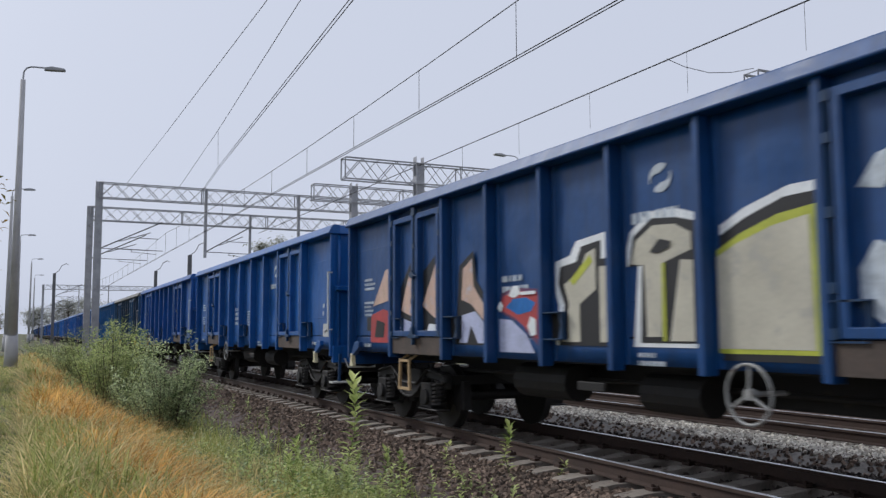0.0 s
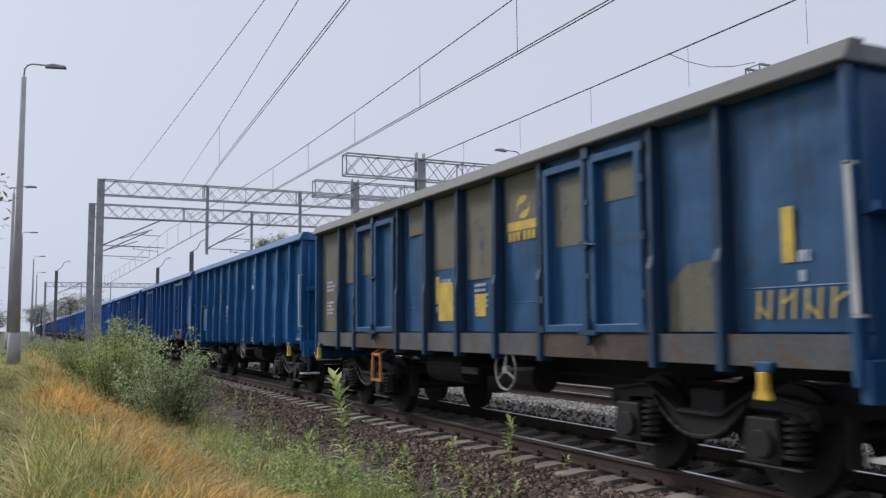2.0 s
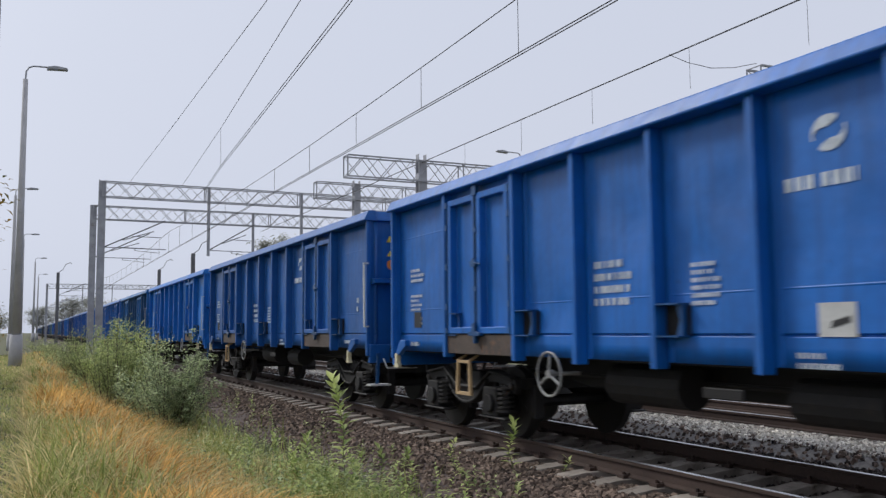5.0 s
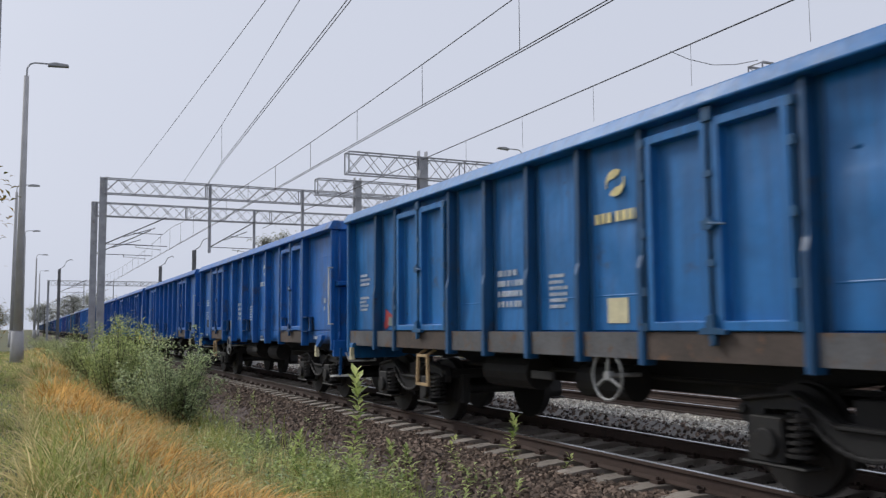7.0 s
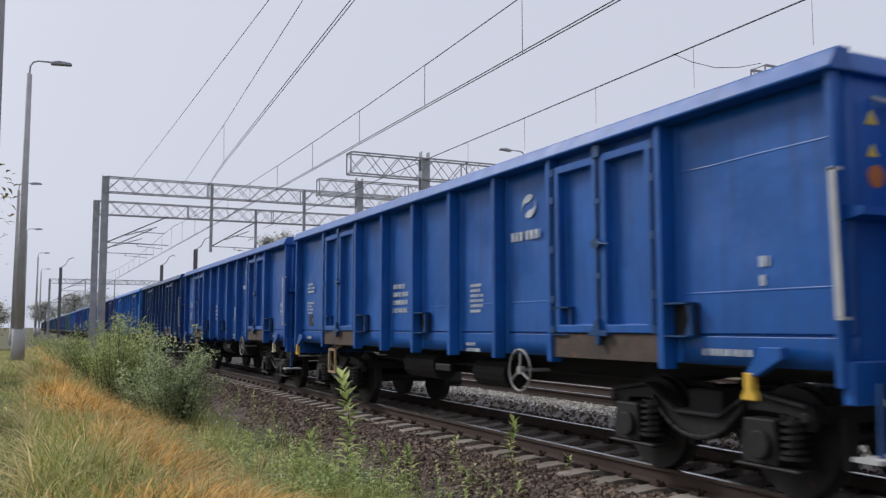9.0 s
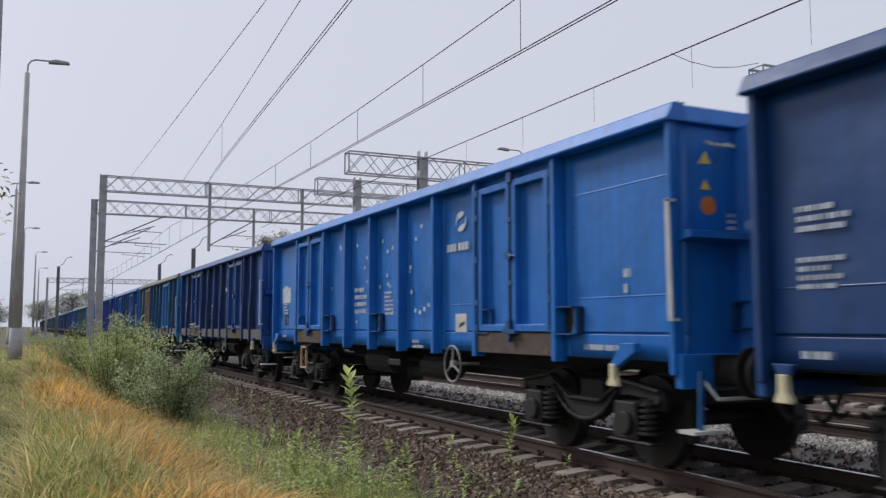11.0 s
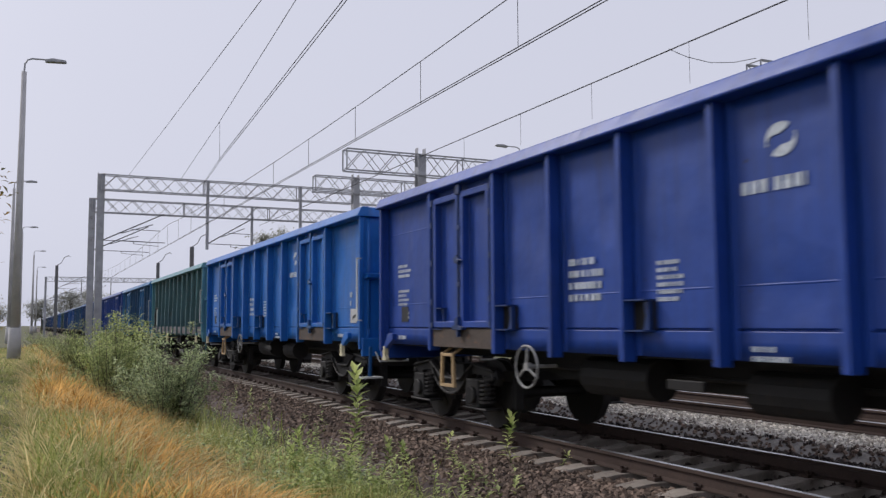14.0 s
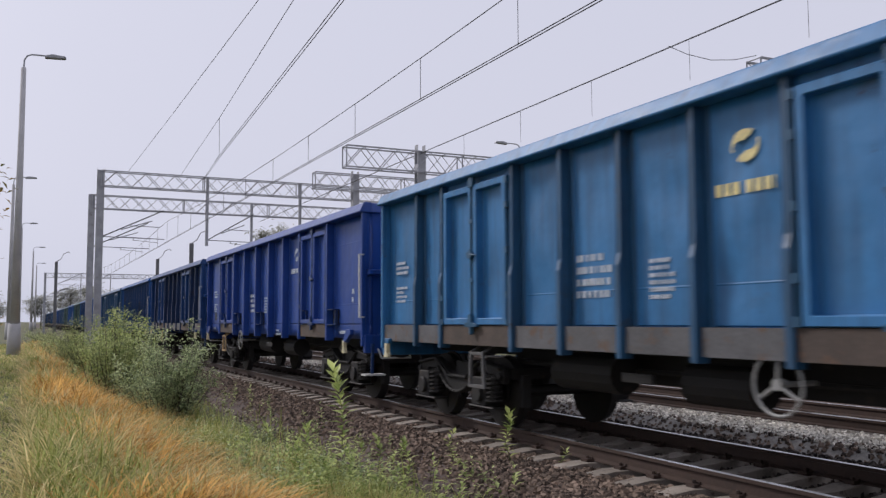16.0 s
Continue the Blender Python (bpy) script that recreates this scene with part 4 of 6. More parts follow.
def wheelset_mesh(bm):
    bar(bm, (-0.95, 0, 0), (0.95, 0, 0), 0.08, 12)
    for s in (-1, 1):
        disc(bm, (s * 0.7525, 0, 0), (1, 0, 0), 0.47, 0.11, 40)
        disc(bm, (s * 0.685, 0, 0), (1, 0, 0), 0.497, 0.028, 40)
        disc(bm, (s * 0.765, 0, 0), (1, 0, 0), 0.2, 0.13, 20)
        for k in range(3):
            a = k * math.tau / 3
            box(bm, s * 0.812 - 0.006, s * 0.812 + 0.006, -0.03, 0.03, 0.22, 0.36, Matrix.Rotation(a, 4, "X"))


def brake_wheel_mesh(bm):
    n = 22
    pts = [(0, 0.25 * math.cos(k * math.tau / n), 0.25 * math.sin(k * math.tau / n)) for k in range(n + 1)]
    tube(bm, pts, 0.015, 6)
    for k in range(3):
        a = math.pi / 2 + k * math.tau / 3
        bar(bm, (0, 0, 0), (0.02, 0.245 * math.cos(a), 0.245 * math.sin(a)), 0.016)
    disc(bm, (0.02, 0, 0), (1, 0, 0), 0.05, 0.07, 10)
    bar(bm, (0.02, 0, 0), (0.42, 0, 0), 0.025)


def step_mesh(bm):
    """A hanging frame of flat bars: stirrup and upper bar in one loop."""
    x = -HALF + 0.06
    prism(bm, [(-0.185, 1.04), (-0.225, 0.56), (0.225, 0.56), (0.185, 1.04), (0.145, 1.04), (0.175, 0.6), (-0.175, 0.6), (-0.145, 1.04)], "x", x, x + 0.04)
    box(bm, x + 0.002, x + 0.038, -0.146, 0.146, 0.99, 1.03)


def brace_mesh(bm):
    bar(bm, (-HALF + 0.08, 0, 1.02), (-HALF + 0.33, 0, 1.17), 0.02)


def buffer_mesh(bm):
    """A buffer that points to -y."""
    bar(bm, (0, 0, 0), (0, -0.24, 0), 0.12, 14)
    bar(bm, (0, -0.22, 0), (0, -0.33, 0), 0.09, 14)
    bar(bm, (0, -0.33, 0), (0, -0.37, 0), 0.23, 20)
    box(bm, -0.15, 0.15, -0.03, 0.0, -0.15, 0.15)


def coupling_mesh(bm):
    box(bm, -0.035, 0.035, -0.3, 0, -0.06, 0.06)
    prism(bm, [(-0.32, -0.07), (-0.2, -0.12), (-0.2, 0.1), (-0.27, 0.12), (-0.3, 0.02)], "x", -0.04, 0.04)
    for s in (-1, 1):
        bar(bm, (s * 0.08, -0.15, 0), (s * 0.08, -0.4, -0.16), 0.022)
    for x in (0.3, -0.36):
        tube(bm, [(x, -0.02, -0.08), (x, -0.12, -0.3), (x, -0.26, -0.46), (x * 0.9, -0.38, -0.4)], 0.028)


def tow_mesh(bm):
    """Bracket at the corner with its rope hook below."""
    prism(bm, [(0.06, 1.29), (-0.16, 1.29), (-0.16, 1.2), (0.12, 1.05), (0.25, 1.05)], "x", -HALF - 0.02, -HALF + 0.06)


def tow_block_mesh(bm):
    """The short bracket of the older wagons."""
    prism(bm, [(0.1, 1.16), (0.3, 1.16), (0.26, 1.08), (0.13, 1.08)], "x", -HALF - 0.01, -HALF + 0.06)


def tow_hook_mesh(bm):
    prism(bm, [(0.15, 1.08), (0.24, 1.08), (0.225, 0.94), (0.275, 0.885), (0.275, 0.855), (0.115, 0.855), (0.115, 0.885), (0.165, 0.94)], "x", -HALF - 0.03, -HALF + 0.035)


def foot_mesh(bm):
    """Plate of the shunter's step below the corner."""
    box(bm, -HALF - 0.03, -HALF + 0.34, -0.3, -0.08, 0.5, 0.53)


def foot_post_mesh(bm):
    prism(bm, [(-HALF + 0.1, 0.53), (-HALF + 0.15, 0.53), (-HALF + 0.17, 1.05), (-HALF + 0.12, 1.05)], "y", -0.22, -0.19)


def rail_mesh(bm):
    prism(bm, [(-0.075, 1.52), (-0.015, 1.52), (0.0, 2.62), (-0.05, 2.62)], "x", -HALF - 0.06, -HALF - 0.045)
    for y, z in ((-0.075, 1.5), (-0.05, 2.6)):
        box(bm, -HALF - 0.06, -HALF + 0.03, y, y + 0.06, z, z + 0.025)


def grip_mesh(bm):
    tube(bm, [(-1.15, -0.08, 0.95), (-1.15, -0.25, 0.8), (-0.6, -0.25, 0.8), (-0.6, -0.08, 0.95)], 0.018)


def pocket_mesh(bm):
    """A lashing pocket beside a post: two shelves and a slanted cheek."""
    for z in (1.36, 1.66):
        box(bm, -HALF + 0.015, -HALF + DEEP + 0.01, 0.02, 0.33, z, z + 0.016)
    prism(bm, [(0.03, 1.376), (0.12, 1.376), (0.06, 1.52), (0.12, 1.66), (0.03, 1.66)], "x", -HALF + 0.08, -HALF + DEEP)


# Added dark plate that stands in for the shade inside the pocket.
def pocket_shade_mesh(bm):
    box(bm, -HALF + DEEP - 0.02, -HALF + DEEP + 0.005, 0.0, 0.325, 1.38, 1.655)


def end_loop_mesh(bm):
    """A round-cornered hand loop that stands off the end wall, with a rung."""
    tube(bm, [(0.12, 0.02, 1.62), (0.1, -0.12, 1.62), (-0.3, -0.13, 1.62), (-0.36, -0.13, 1.68), (-0.36, -0.13, 2.6), (-0.3, -0.13, 2.66), (0.1, -0.12, 2.66), (0.12, 0.02, 2.66)], 0.02, 6)
    bar(bm, (-0.36, -0.13, 1.95), (0.1, -0.12, 1.95), 0.016)


def end_step_mesh(bm):
    """Foothold in the end wall: two shelves with a bent cheek."""
    for z in (1.42, 1.68):
        box(bm, -0.72, -0.42, -0.1, 0.03, z, z + 0.018)
    prism(bm, [(-0.72, 1.44), (-0.64, 1.44), (-0.6, 1.55), (-0.66, 1.68), (-0.72, 1.68)], "y", -0.02, 0.028)


def top_grip_mesh(bm):
    tube(bm, [(-0.95, 0.03, 3.22), (-0.95, -0.07, 3.17), (-0.7, -0.07, 3.17), (-0.7, 0.03, 3.22)], 0.018)


def bars_mesh(bm, w, rows, seed, hgt):
    """Unreadable stencilled lines as bars."""
    r = random.Random(seed)
    for k in range(rows):
        y, z = 0.0, -k * hgt * 1.75
        end = w * r.uniform(0.65, 1.0)
        while y < end:
            d = min(hgt * r.choice((0.35, 0.6, 0.6, 0.7)), end - y)
            box(bm, -0.003, 0.003, -y - d, -y, z, z + hgt)
            y += d + hgt * r.choice((0.3, 0.3, 0.7))


def emblem_mesh(bm):
    """Two hooked swirls round a gap."""
    for s in (0, math.pi):
        n = 9
        outer, inner = [], []
        for k in range(n + 1):
            a = s + 0.95 + k * 2.5 / n
            ro, ri = 0.16, 0.16 - 0.1 * math.sin(math.pi * min(1, 0.15 + k / n)) - 0.008
            outer.append((-ro * math.cos(a), 0.9 * ro * math.sin(a)))
            inner.append((-ri * math.cos(a) * 0.95, 0.9 * ri * math.sin(a)))
        prism(bm, outer + inner[::-1], "x", -0.003, 0.003)


def sign_mesh(bm, w, h):
    box(bm, -0.004, 0.004, -w / 2, w / 2, -h / 2, h / 2)


def tri_mesh(bm, a):
    prism(bm, [(-a, 0), (a, 0), (0, 1.7 * a)], "y", -0.003, 0.003)


SIGN_RED = mat("reflector_red", (0.55, 0.07, 0.04), 0.4)
SIGN_BLACK = mat("sign_black", (0.02, 0.02, 0.022), 0.5)
SIGN_ORANGE = mat("sign_orange", (0.7, 0.2, 0.03), 0.5)
SIGN_YELLOW = mat("sign_yellow", (0.8, 0.55, 0.05), 0.5)


def wagon(spec):
    """An open bogie wagon. Its base stands on the rail tops; its near end looks to -y, the side with the fittings to -x."""
    kind, blue = spec["kind"], spec["paint"]
    lb, posts, doors, pivots = layout(kind)
    root = new("open_wagon")
    root.empty_display_size = 0.5
    tagged(root, spec["label"], "freight wagon", "wagons of the train")
    body = paint(blue, spec.get("rust", 0.12), spec.get("key", ""))
    c = spec["paint"]
    fitting = paint((c[0] * 0.55 + 0.006, c[1] * 0.5 + 0.006, c[2] * 0.45 + 0.006), 0.4, spec["key"] + "_fittings")
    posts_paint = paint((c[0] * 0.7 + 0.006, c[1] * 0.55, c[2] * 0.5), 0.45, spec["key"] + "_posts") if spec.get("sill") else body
    shift = pose(0, -lb / 2, 0)
    z0 = 1.12
    hgt = TOP - 0.14 - z0
    K = (kind,)
    put("rim", shared(K + ("rim",), "rim", lambda bm: chord_mesh(bm, lb), 0.006), spec.get("rim") or body, root, shift)
    fr = put("underframe", shared(K + ("floor",), "underframe", lambda bm: floor_mesh(bm, lb)), STEEL_DARK, root, shift, "dark grimy steel underframe")
    near = spec["seed"] < 25
    for s in (-1, 1):
        put("side_sill", shared(K + ("sill",), "side_sill", lambda bm: long_sill_mesh(bm, lb)), STEEL_DARK, fr, pose(s * (HALF - DEEP - 0.09), 0, 0))
        put("main_beam", shared(K + ("beam",), "main_beam", lambda bm: centre_sill_mesh(bm, lb)), STEEL_DARK, fr, pose(s * 0.3, 0, 0))
    for y in (0.0, lb):
        put("headstock", shared(("headstock",), "headstock", headstock_mesh, 0.01), body, fr, pose(0, y, 0))
    if near:
        for k in range(6):
            put("cross_member", shared(("cross",), "cross_member", cross_mesh), STEEL_DARK, fr, pose(0, 2.4 + k * (lb - 4.8) / 5, 0))
        put("brake_cylinder", shared(("cyl",), "brake_cylinder", lambda bm: bar(bm, (0, 0, 0), (0, 0.9, 0), 0.2, 14)), STEEL_DARK, fr, pose(-0.8, lb * 0.4, 0.82))
        put("air_tank", shared(("tank",), "air_tank", lambda bm: bar(bm, (0, 0, 0), (0, 1.2, 0), 0.22, 14)), STEEL_DARK, fr, pose(-0.75, lb * 0.56, 0.84))
        put("brake_rod", shared(K + ("rod",), "brake_rod", lambda bm: bar(bm, (0, 2.2, 0), (0, lb - 2.2, 0), 0.03)), STEEL_DARK, fr, pose(-0.6, 0, 0.88))
        put("brake_lever", shared(("lever",), "brake_lever", lambda bm: box(bm, -0.02, 0.02, -0.25, 0.25, -0.05, 0.05), 0.01), STEEL_DARK, fr, pose(-1.2, lb * 0.5, 0.86))
    panels = {}
    def far_wall(bm):
        pts = [(HALF - DEEP - 0.02, 0.0)]
        for y in posts[1:-1]:
            pts += [(HALF - DEEP, y - 0.06), (HALF, y - 0.05), (HALF, y + 0.05), (HALF - DEEP, y + 0.06)]
        pts += [(HALF - DEEP, lb), (HALF - DEEP - 0.02, lb)]
        pts.insert(1, (HALF - DEEP, 0.0))
        prism(bm, pts, "z", 1.08, TOP - 0.14)
    put("side_wall", shared(K + ("far",), "side_wall", far_wall), body, root, shift)
    for side in (0,):
        turn = shift if side == 0 else Matrix.Rotation(math.pi, 4, "Z") @ shift
        for i, (a, b) in enumerate(zip(posts, posts[1:])):
            w = b - a
            own = spec.get("bays", {}).get(i) if side == 0 else None
            if i in doors:
                leaf = w / 2 - 0.15
                dh = hgt - 0.42
                for k, y in enumerate((a + 0.12, a + w / 2 + 0.03)):
                    d = put("door", shared(("door", round(leaf, 3)), "door", lambda bm: door_mesh(bm, leaf, dh), 0.008), own or body, root, turn @ pose(0, y, z0 + 0.27))
                    if side == 0:
                        put("hinge", shared(("hinge",), "hinge", lambda bm: hinge_mesh(bm, dh)), fitting, d, pose(0, -0.035 if k == 0 else leaf + 0.035, 0))
                        if k == 0:
                            put("lock", shared(("lock",), "lock", lambda bm: lock_mesh(bm, dh), 0.004), fitting, d, pose(0, leaf + 0.04, 0))
                put("lintel", shared(("lintel", round(w, 3)), "lintel", lambda bm: box(bm, -HALF + 0.13, -HALF + 0.16, 0, w, 0, 0.17)), body, root, turn @ pose(0, a, z0 + hgt - 0.16))
                put("door_frame", shared(("dframe", round(w, 3)), "door_frame", lambda bm: box(bm, -HALF + 0.17, -HALF + 0.19, 0.0, w, 0, hgt)), STEEL_DARK, root, turn @ pose(0, a, z0))
                put("door_sill", shared(("dsill", round(w, 3)), "door_sill", lambda bm: box(bm, -HALF + 0.04, -HALF + 0.08, 0.05, w - 0.05, 0, 0.26)), SILL, root, turn @ pose(0, a, z0))
            else:
                seam = (i * 3 + spec["seed"]) % 4
                p = put("side_panel", shared(("panel", round(w, 3), seam), "side_panel", lambda bm: panel_mesh(bm, w, hgt, seam), 0, True), own or body, root, turn @ pose(0, a, z0))
                if side == 0:
                    panels[i] = p
                if side == 0 and spec.get("sill"):
                    put("strake", shared(("strake", round(w, 3)), "strake", lambda bm: box(bm, -HALF + 0.05, -HALF + 0.07, 0.06, w - 0.06, 0, 0.26)), STRAKE, root, turn @ pose(0, a, z0))
        for i, y in enumerate(posts[1:-1]):
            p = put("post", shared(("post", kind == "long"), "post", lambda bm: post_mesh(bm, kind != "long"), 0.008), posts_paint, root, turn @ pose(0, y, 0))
            if side == 0 and kind == "long" and i in (1, 4, 6, 0, 7):
                # Darker shelves and a dark plate: the pocket's shade, put in as colour.
                put("lashing_pocket", shared(("pocket",), "lashing_pocket", pocket_mesh), fitting, p, pose(0, -0.37, 0))
                put("pocket_back", shared(("pocket_back",), "pocket_back", pocket_shade_mesh), STEEL_DARK, p, pose(0, -0.37, 0), "added dark plate painting the shade inside the lashing pocket")
        put("corner_post", shared(("corner",), "corner_post", lambda bm: box(bm, -HALF + 0.01, -HALF + 0.09, -0.0, 0.07, 1.0, TOP - 0.15), 0.01), body, root, turn)
        put("corner_post", shared(("corner",), "corner_post", None), body, root, turn @ pose(0, lb - 0.07, 0))
    for k in (0, 1):
        turn = shift if k == 0 else Matrix.Rotation(math.pi, 4, "Z") @ shift
        e = put("end_wall", shared(("end",), "end_wall", end_mesh, 0.008), spec.get("end") or body, root, turn)
        for s in (-1, 1):
            put("end_rib", shared(("end_rib",), "end_rib", end_rib_mesh, 0.008), spec.get("end") or body, e, pose(s * 0.5, 0, 0))
        put("ledge", shared(("ledge",), "ledge", ledge_mesh), body, e)
        put("handrail", shared(("rail",), "handrail", rail_mesh), GREY_PAINT, e)
        put("shunter_step", shared(("foot",), "shunter_step", foot_mesh), GREY_PAINT, e)
        put("step_post", shared(("foot_post",), "step_post", foot_post_mesh), fitting, e)
        put("grab_handle", shared(("grip",), "grab_handle", grip_mesh), GREY_PAINT, e)
        if near:
            put("foothold", shared(("end_step",), "foothold", end_step_mesh), fitting, e)
            if spec.get("loop"):
                put("hand_loop", shared(("end_loop",), "hand_loop", end_loop_mesh), GREY_PAINT, e)
            if spec.get("warn", True):
                put("top_grip", shared(("top_grip",), "top_grip", top_grip_mesh), GREY_PAINT, e)
            if kind != "long":
                put("reflector", shared(("reflector",), "reflector", lambda bm: box(bm, -0.04, 0.04, -0.012, 0.0, -0.035, 0.035), 0.006), SIGN_RED, e, pose(-0.86, 0.028, 1.86), "small orange red reflector")
        for s in (-1, 1):
            put("buffer", shared(("buffer",), "buffer", buffer_mesh, 0, False), STEEL_DARK, root, turn @ pose(s * 0.875, -0.06, 1.04))
        put("coupling", shared(("coupling",), "coupling", coupling_mesh), STEEL_DARK, root, turn @ pose(0, -0.06, 1.04))
        hook = spec.get("hook") or CREAM
        m = shift @ (pose(0, 0.7, 0) if k == 0 else pose(0, lb - 0.5, 0))
        t = put("rope_bracket", shared(("tow", kind == "long"), "rope_bracket", tow_mesh if kind == "long" else tow_block_mesh, 0.008), body, root, m)
        put("rope_hook", shared(("hook",), "rope_hook", tow_hook_mesh, 0.008), hook, t)
    # signs on the end that looks to the camera
    e0 = [o for o in root.children if o.name.startswith("end_wall")][0]
    if spec.get("warn", True):
        for z, w, me, c in ((3.0, 0, ("tri", 0.07), SIGN_YELLOW), (2.75, 0, ("tri", 0.06), SIGN_YELLOW)):
            put("warning_sign", shared(me, "warning_sign", lambda bm: tri_mesh(bm, me[1])), c, e0, pose(-0.98, 0.025, z))
        put("warning_sign", shared(("dot",), "warning_sign", lambda bm: disc(bm, (0, 0, 0), (0, 1, 0), 0.09, 0.006, 16)), SIGN_ORANGE, e0, pose(-0.95, 0.025, 2.6))
    if spec.get("sticker"):
        put("sticker", shared(("sticker",), "sticker", lambda bm: prism(bm, [(-0.12, -0.1), (0.02, -0.16), (0.1, -0.32), (0.14, -0.1), (0.02, 0.02), (0.1, 0.16), (-0.1, 0.18), (-0.18, 0.04)], "y", -0.003, 0.003)), ART_WHITE, e0, pose(-1.0, 0.025, 3.08))
        put("warning_sign", shared(("tri", 0.07), "warning_sign", lambda bm: tri_mesh(bm, 0.07)), SIGN_YELLOW, e0, pose(-1.02, 0.02, 3.12))
    put("stencil", shared(("endbars",), "stencil", lambda bm: bars_mesh(bm, 0.5, 4, 5, 0.035)), WHITE, e0, pose(-0.72, 0.025, 2.05 if not spec.get("warn", True) else 2.5, 0, 0, -90) @ Matrix.Rotation(math.pi, 4, "Z"))
    # stencils and plates on the side
    x = -HALF + DEEP - 0.006
    n = len(posts) - 1
    def stencil(bay, u, z, me, key, material=WHITE, name="stencil"):
        a, b = posts[bay], posts[bay + 1]
        ob = put(name, shared(key, name, me), material, root, shift @ pose(x, a + (b - a) * u, z))
        if key[0] == "bars":
            tagged(ob, "", "", "", "stuff")
    text_bay = {"long": 5, "short": 5, "ribbed": 7}[kind]
    logo_bay = spec.get("emblem", {"long": 2, "short": 3, "ribbed": 4}[kind])
    table_bay = spec.get("table", {"long": 4, "short": 4, "ribbed": 6}[kind])
    if not spec.get("plain"):
        if not spec.get("bays"):
            stencil(text_bay, 0.85, 2.08, lambda bm: bars_mesh(bm, 0.66, 4, 3, 0.075), ("bars", "number"))
        stencil(table_bay, 0.7, 2.0, lambda bm: bars_mesh(bm, 0.42, 6, 8, 0.04), ("bars", "table"))
        stencil(logo_bay, 0.5, 2.93, emblem_mesh, ("emblem",), spec.get("logo") or WHITE, "emblem")
        stencil(logo_bay, 0.84, 2.52, lambda bm: bars_mesh(bm, 0.85, 1, 11, 0.11), ("bars", "name"), spec.get("logo") or WHITE)
        stencil(n - 1, 0.75, 2.35, lambda bm: bars_mesh(bm, 0.5, 3, 21, 0.045), ("bars", "load"))
        stencil(n - 1, 0.75, 1.95, lambda bm: bars_mesh(bm, 0.45, 4, 23, 0.04), ("bars", "load2"))
        stencil(n - 1, 0.75, 1.2, lambda bm: bars_mesh(bm, 0.4, 1, 25, 0.06), ("bars", "foot"))
        stencil(0, 0.45, 1.95, lambda bm: bars_mesh(bm, 0.12, 2, 27, 0.09), ("bars", "axle"))
        stencil(0, 0.8, 1.2, lambda bm: bars_mesh(bm, 0.7, 1, 29, 0.06), ("bars", "foot2"))
        stencil(3 if kind == "long" else 4, 0.8, 1.2, lambda bm: bars_mesh(bm, 0.4, 2, 31, 0.045), ("bars", "foot3"))
        if kind == "long":
            stencil(n - 1, 0.62, 1.6, lambda bm: sign_mesh(bm, 0.26, 0.24), ("sign", "plate"), SIGN_BLACK, "label_plate")
            stencil(n - 1, 0.625, 1.6, lambda bm: bars_mesh(bm, 0.2, 2, 33, 0.04), ("bars", "plate"), GREY_PAINT)
    if "note" in spec:
        bay, u, z = spec["note"]
        stencil(bay, u, z, lambda bm: sign_mesh(bm, 0.34, 0.26), ("sign", "note"), spec.get("note_colour") or GREY_PAINT, "label_plate")
        if not spec.get("note_colour"):
            a, b = posts[bay], posts[bay + 1]
            put("mark", shared(("mark",), "mark", lambda bm: prism(bm, [(0.06, -0.07), (-0.12, -0.02), (-0.12, 0.03), (0.04, -0.01)], "x", -0.008, -0.005)), SIGN_BLACK, root, shift @ pose(x, a + (b - a) * u, z))
    layers = {}
    for k, (bay, material, outline) in enumerate(spec.get("art", []) + spec.get("door_art", [])):
        a, b = posts[bay], posts[bay + 1]
        edge = 0.055
        layers[bay] = layers.get(bay, 0) + 1
        pts = [(b - edge - u * (b - a - 2 * edge), z) for u, z in outline]
        dx = -HALF + (0.122 if bay in doors else DEEP - 0.004) - 0.003 * layers[bay]
        me = shared(("art", spec["key"], k), "painted_shape", lambda bm: prism(bm, pts, "x", dx - 0.001, dx))
        put("painted_shape", me, material, root, shift)
    if kind == "ribbed":
        a, b = posts[10], posts[11]
        hatch = put("hatch", shared(("hatch",), "hatch", lambda bm: box(bm, -HALF + 0.07, -HALF + DEEP - 0.002, 0.16, b - a - 0.16, 1.42, 2.15), 0.01), (PATCH_TEAL if spec.get("sill") else body), root, shift @ pose(0, a, 0))
        put("hatch_frame", shared(("hatch_frame",), "hatch_frame", lambda bm: tube(bm, [(-HALF + 0.06, 0.12, 1.4), (-HALF + 0.06, 0.12, 2.2), (-HALF + 0.06, b - a - 0.12, 2.2), (-HALF + 0.06, b - a - 0.12, 1.4)], 0.03)), STEEL_DARK, hatch)
    # running gear
    wheels = []
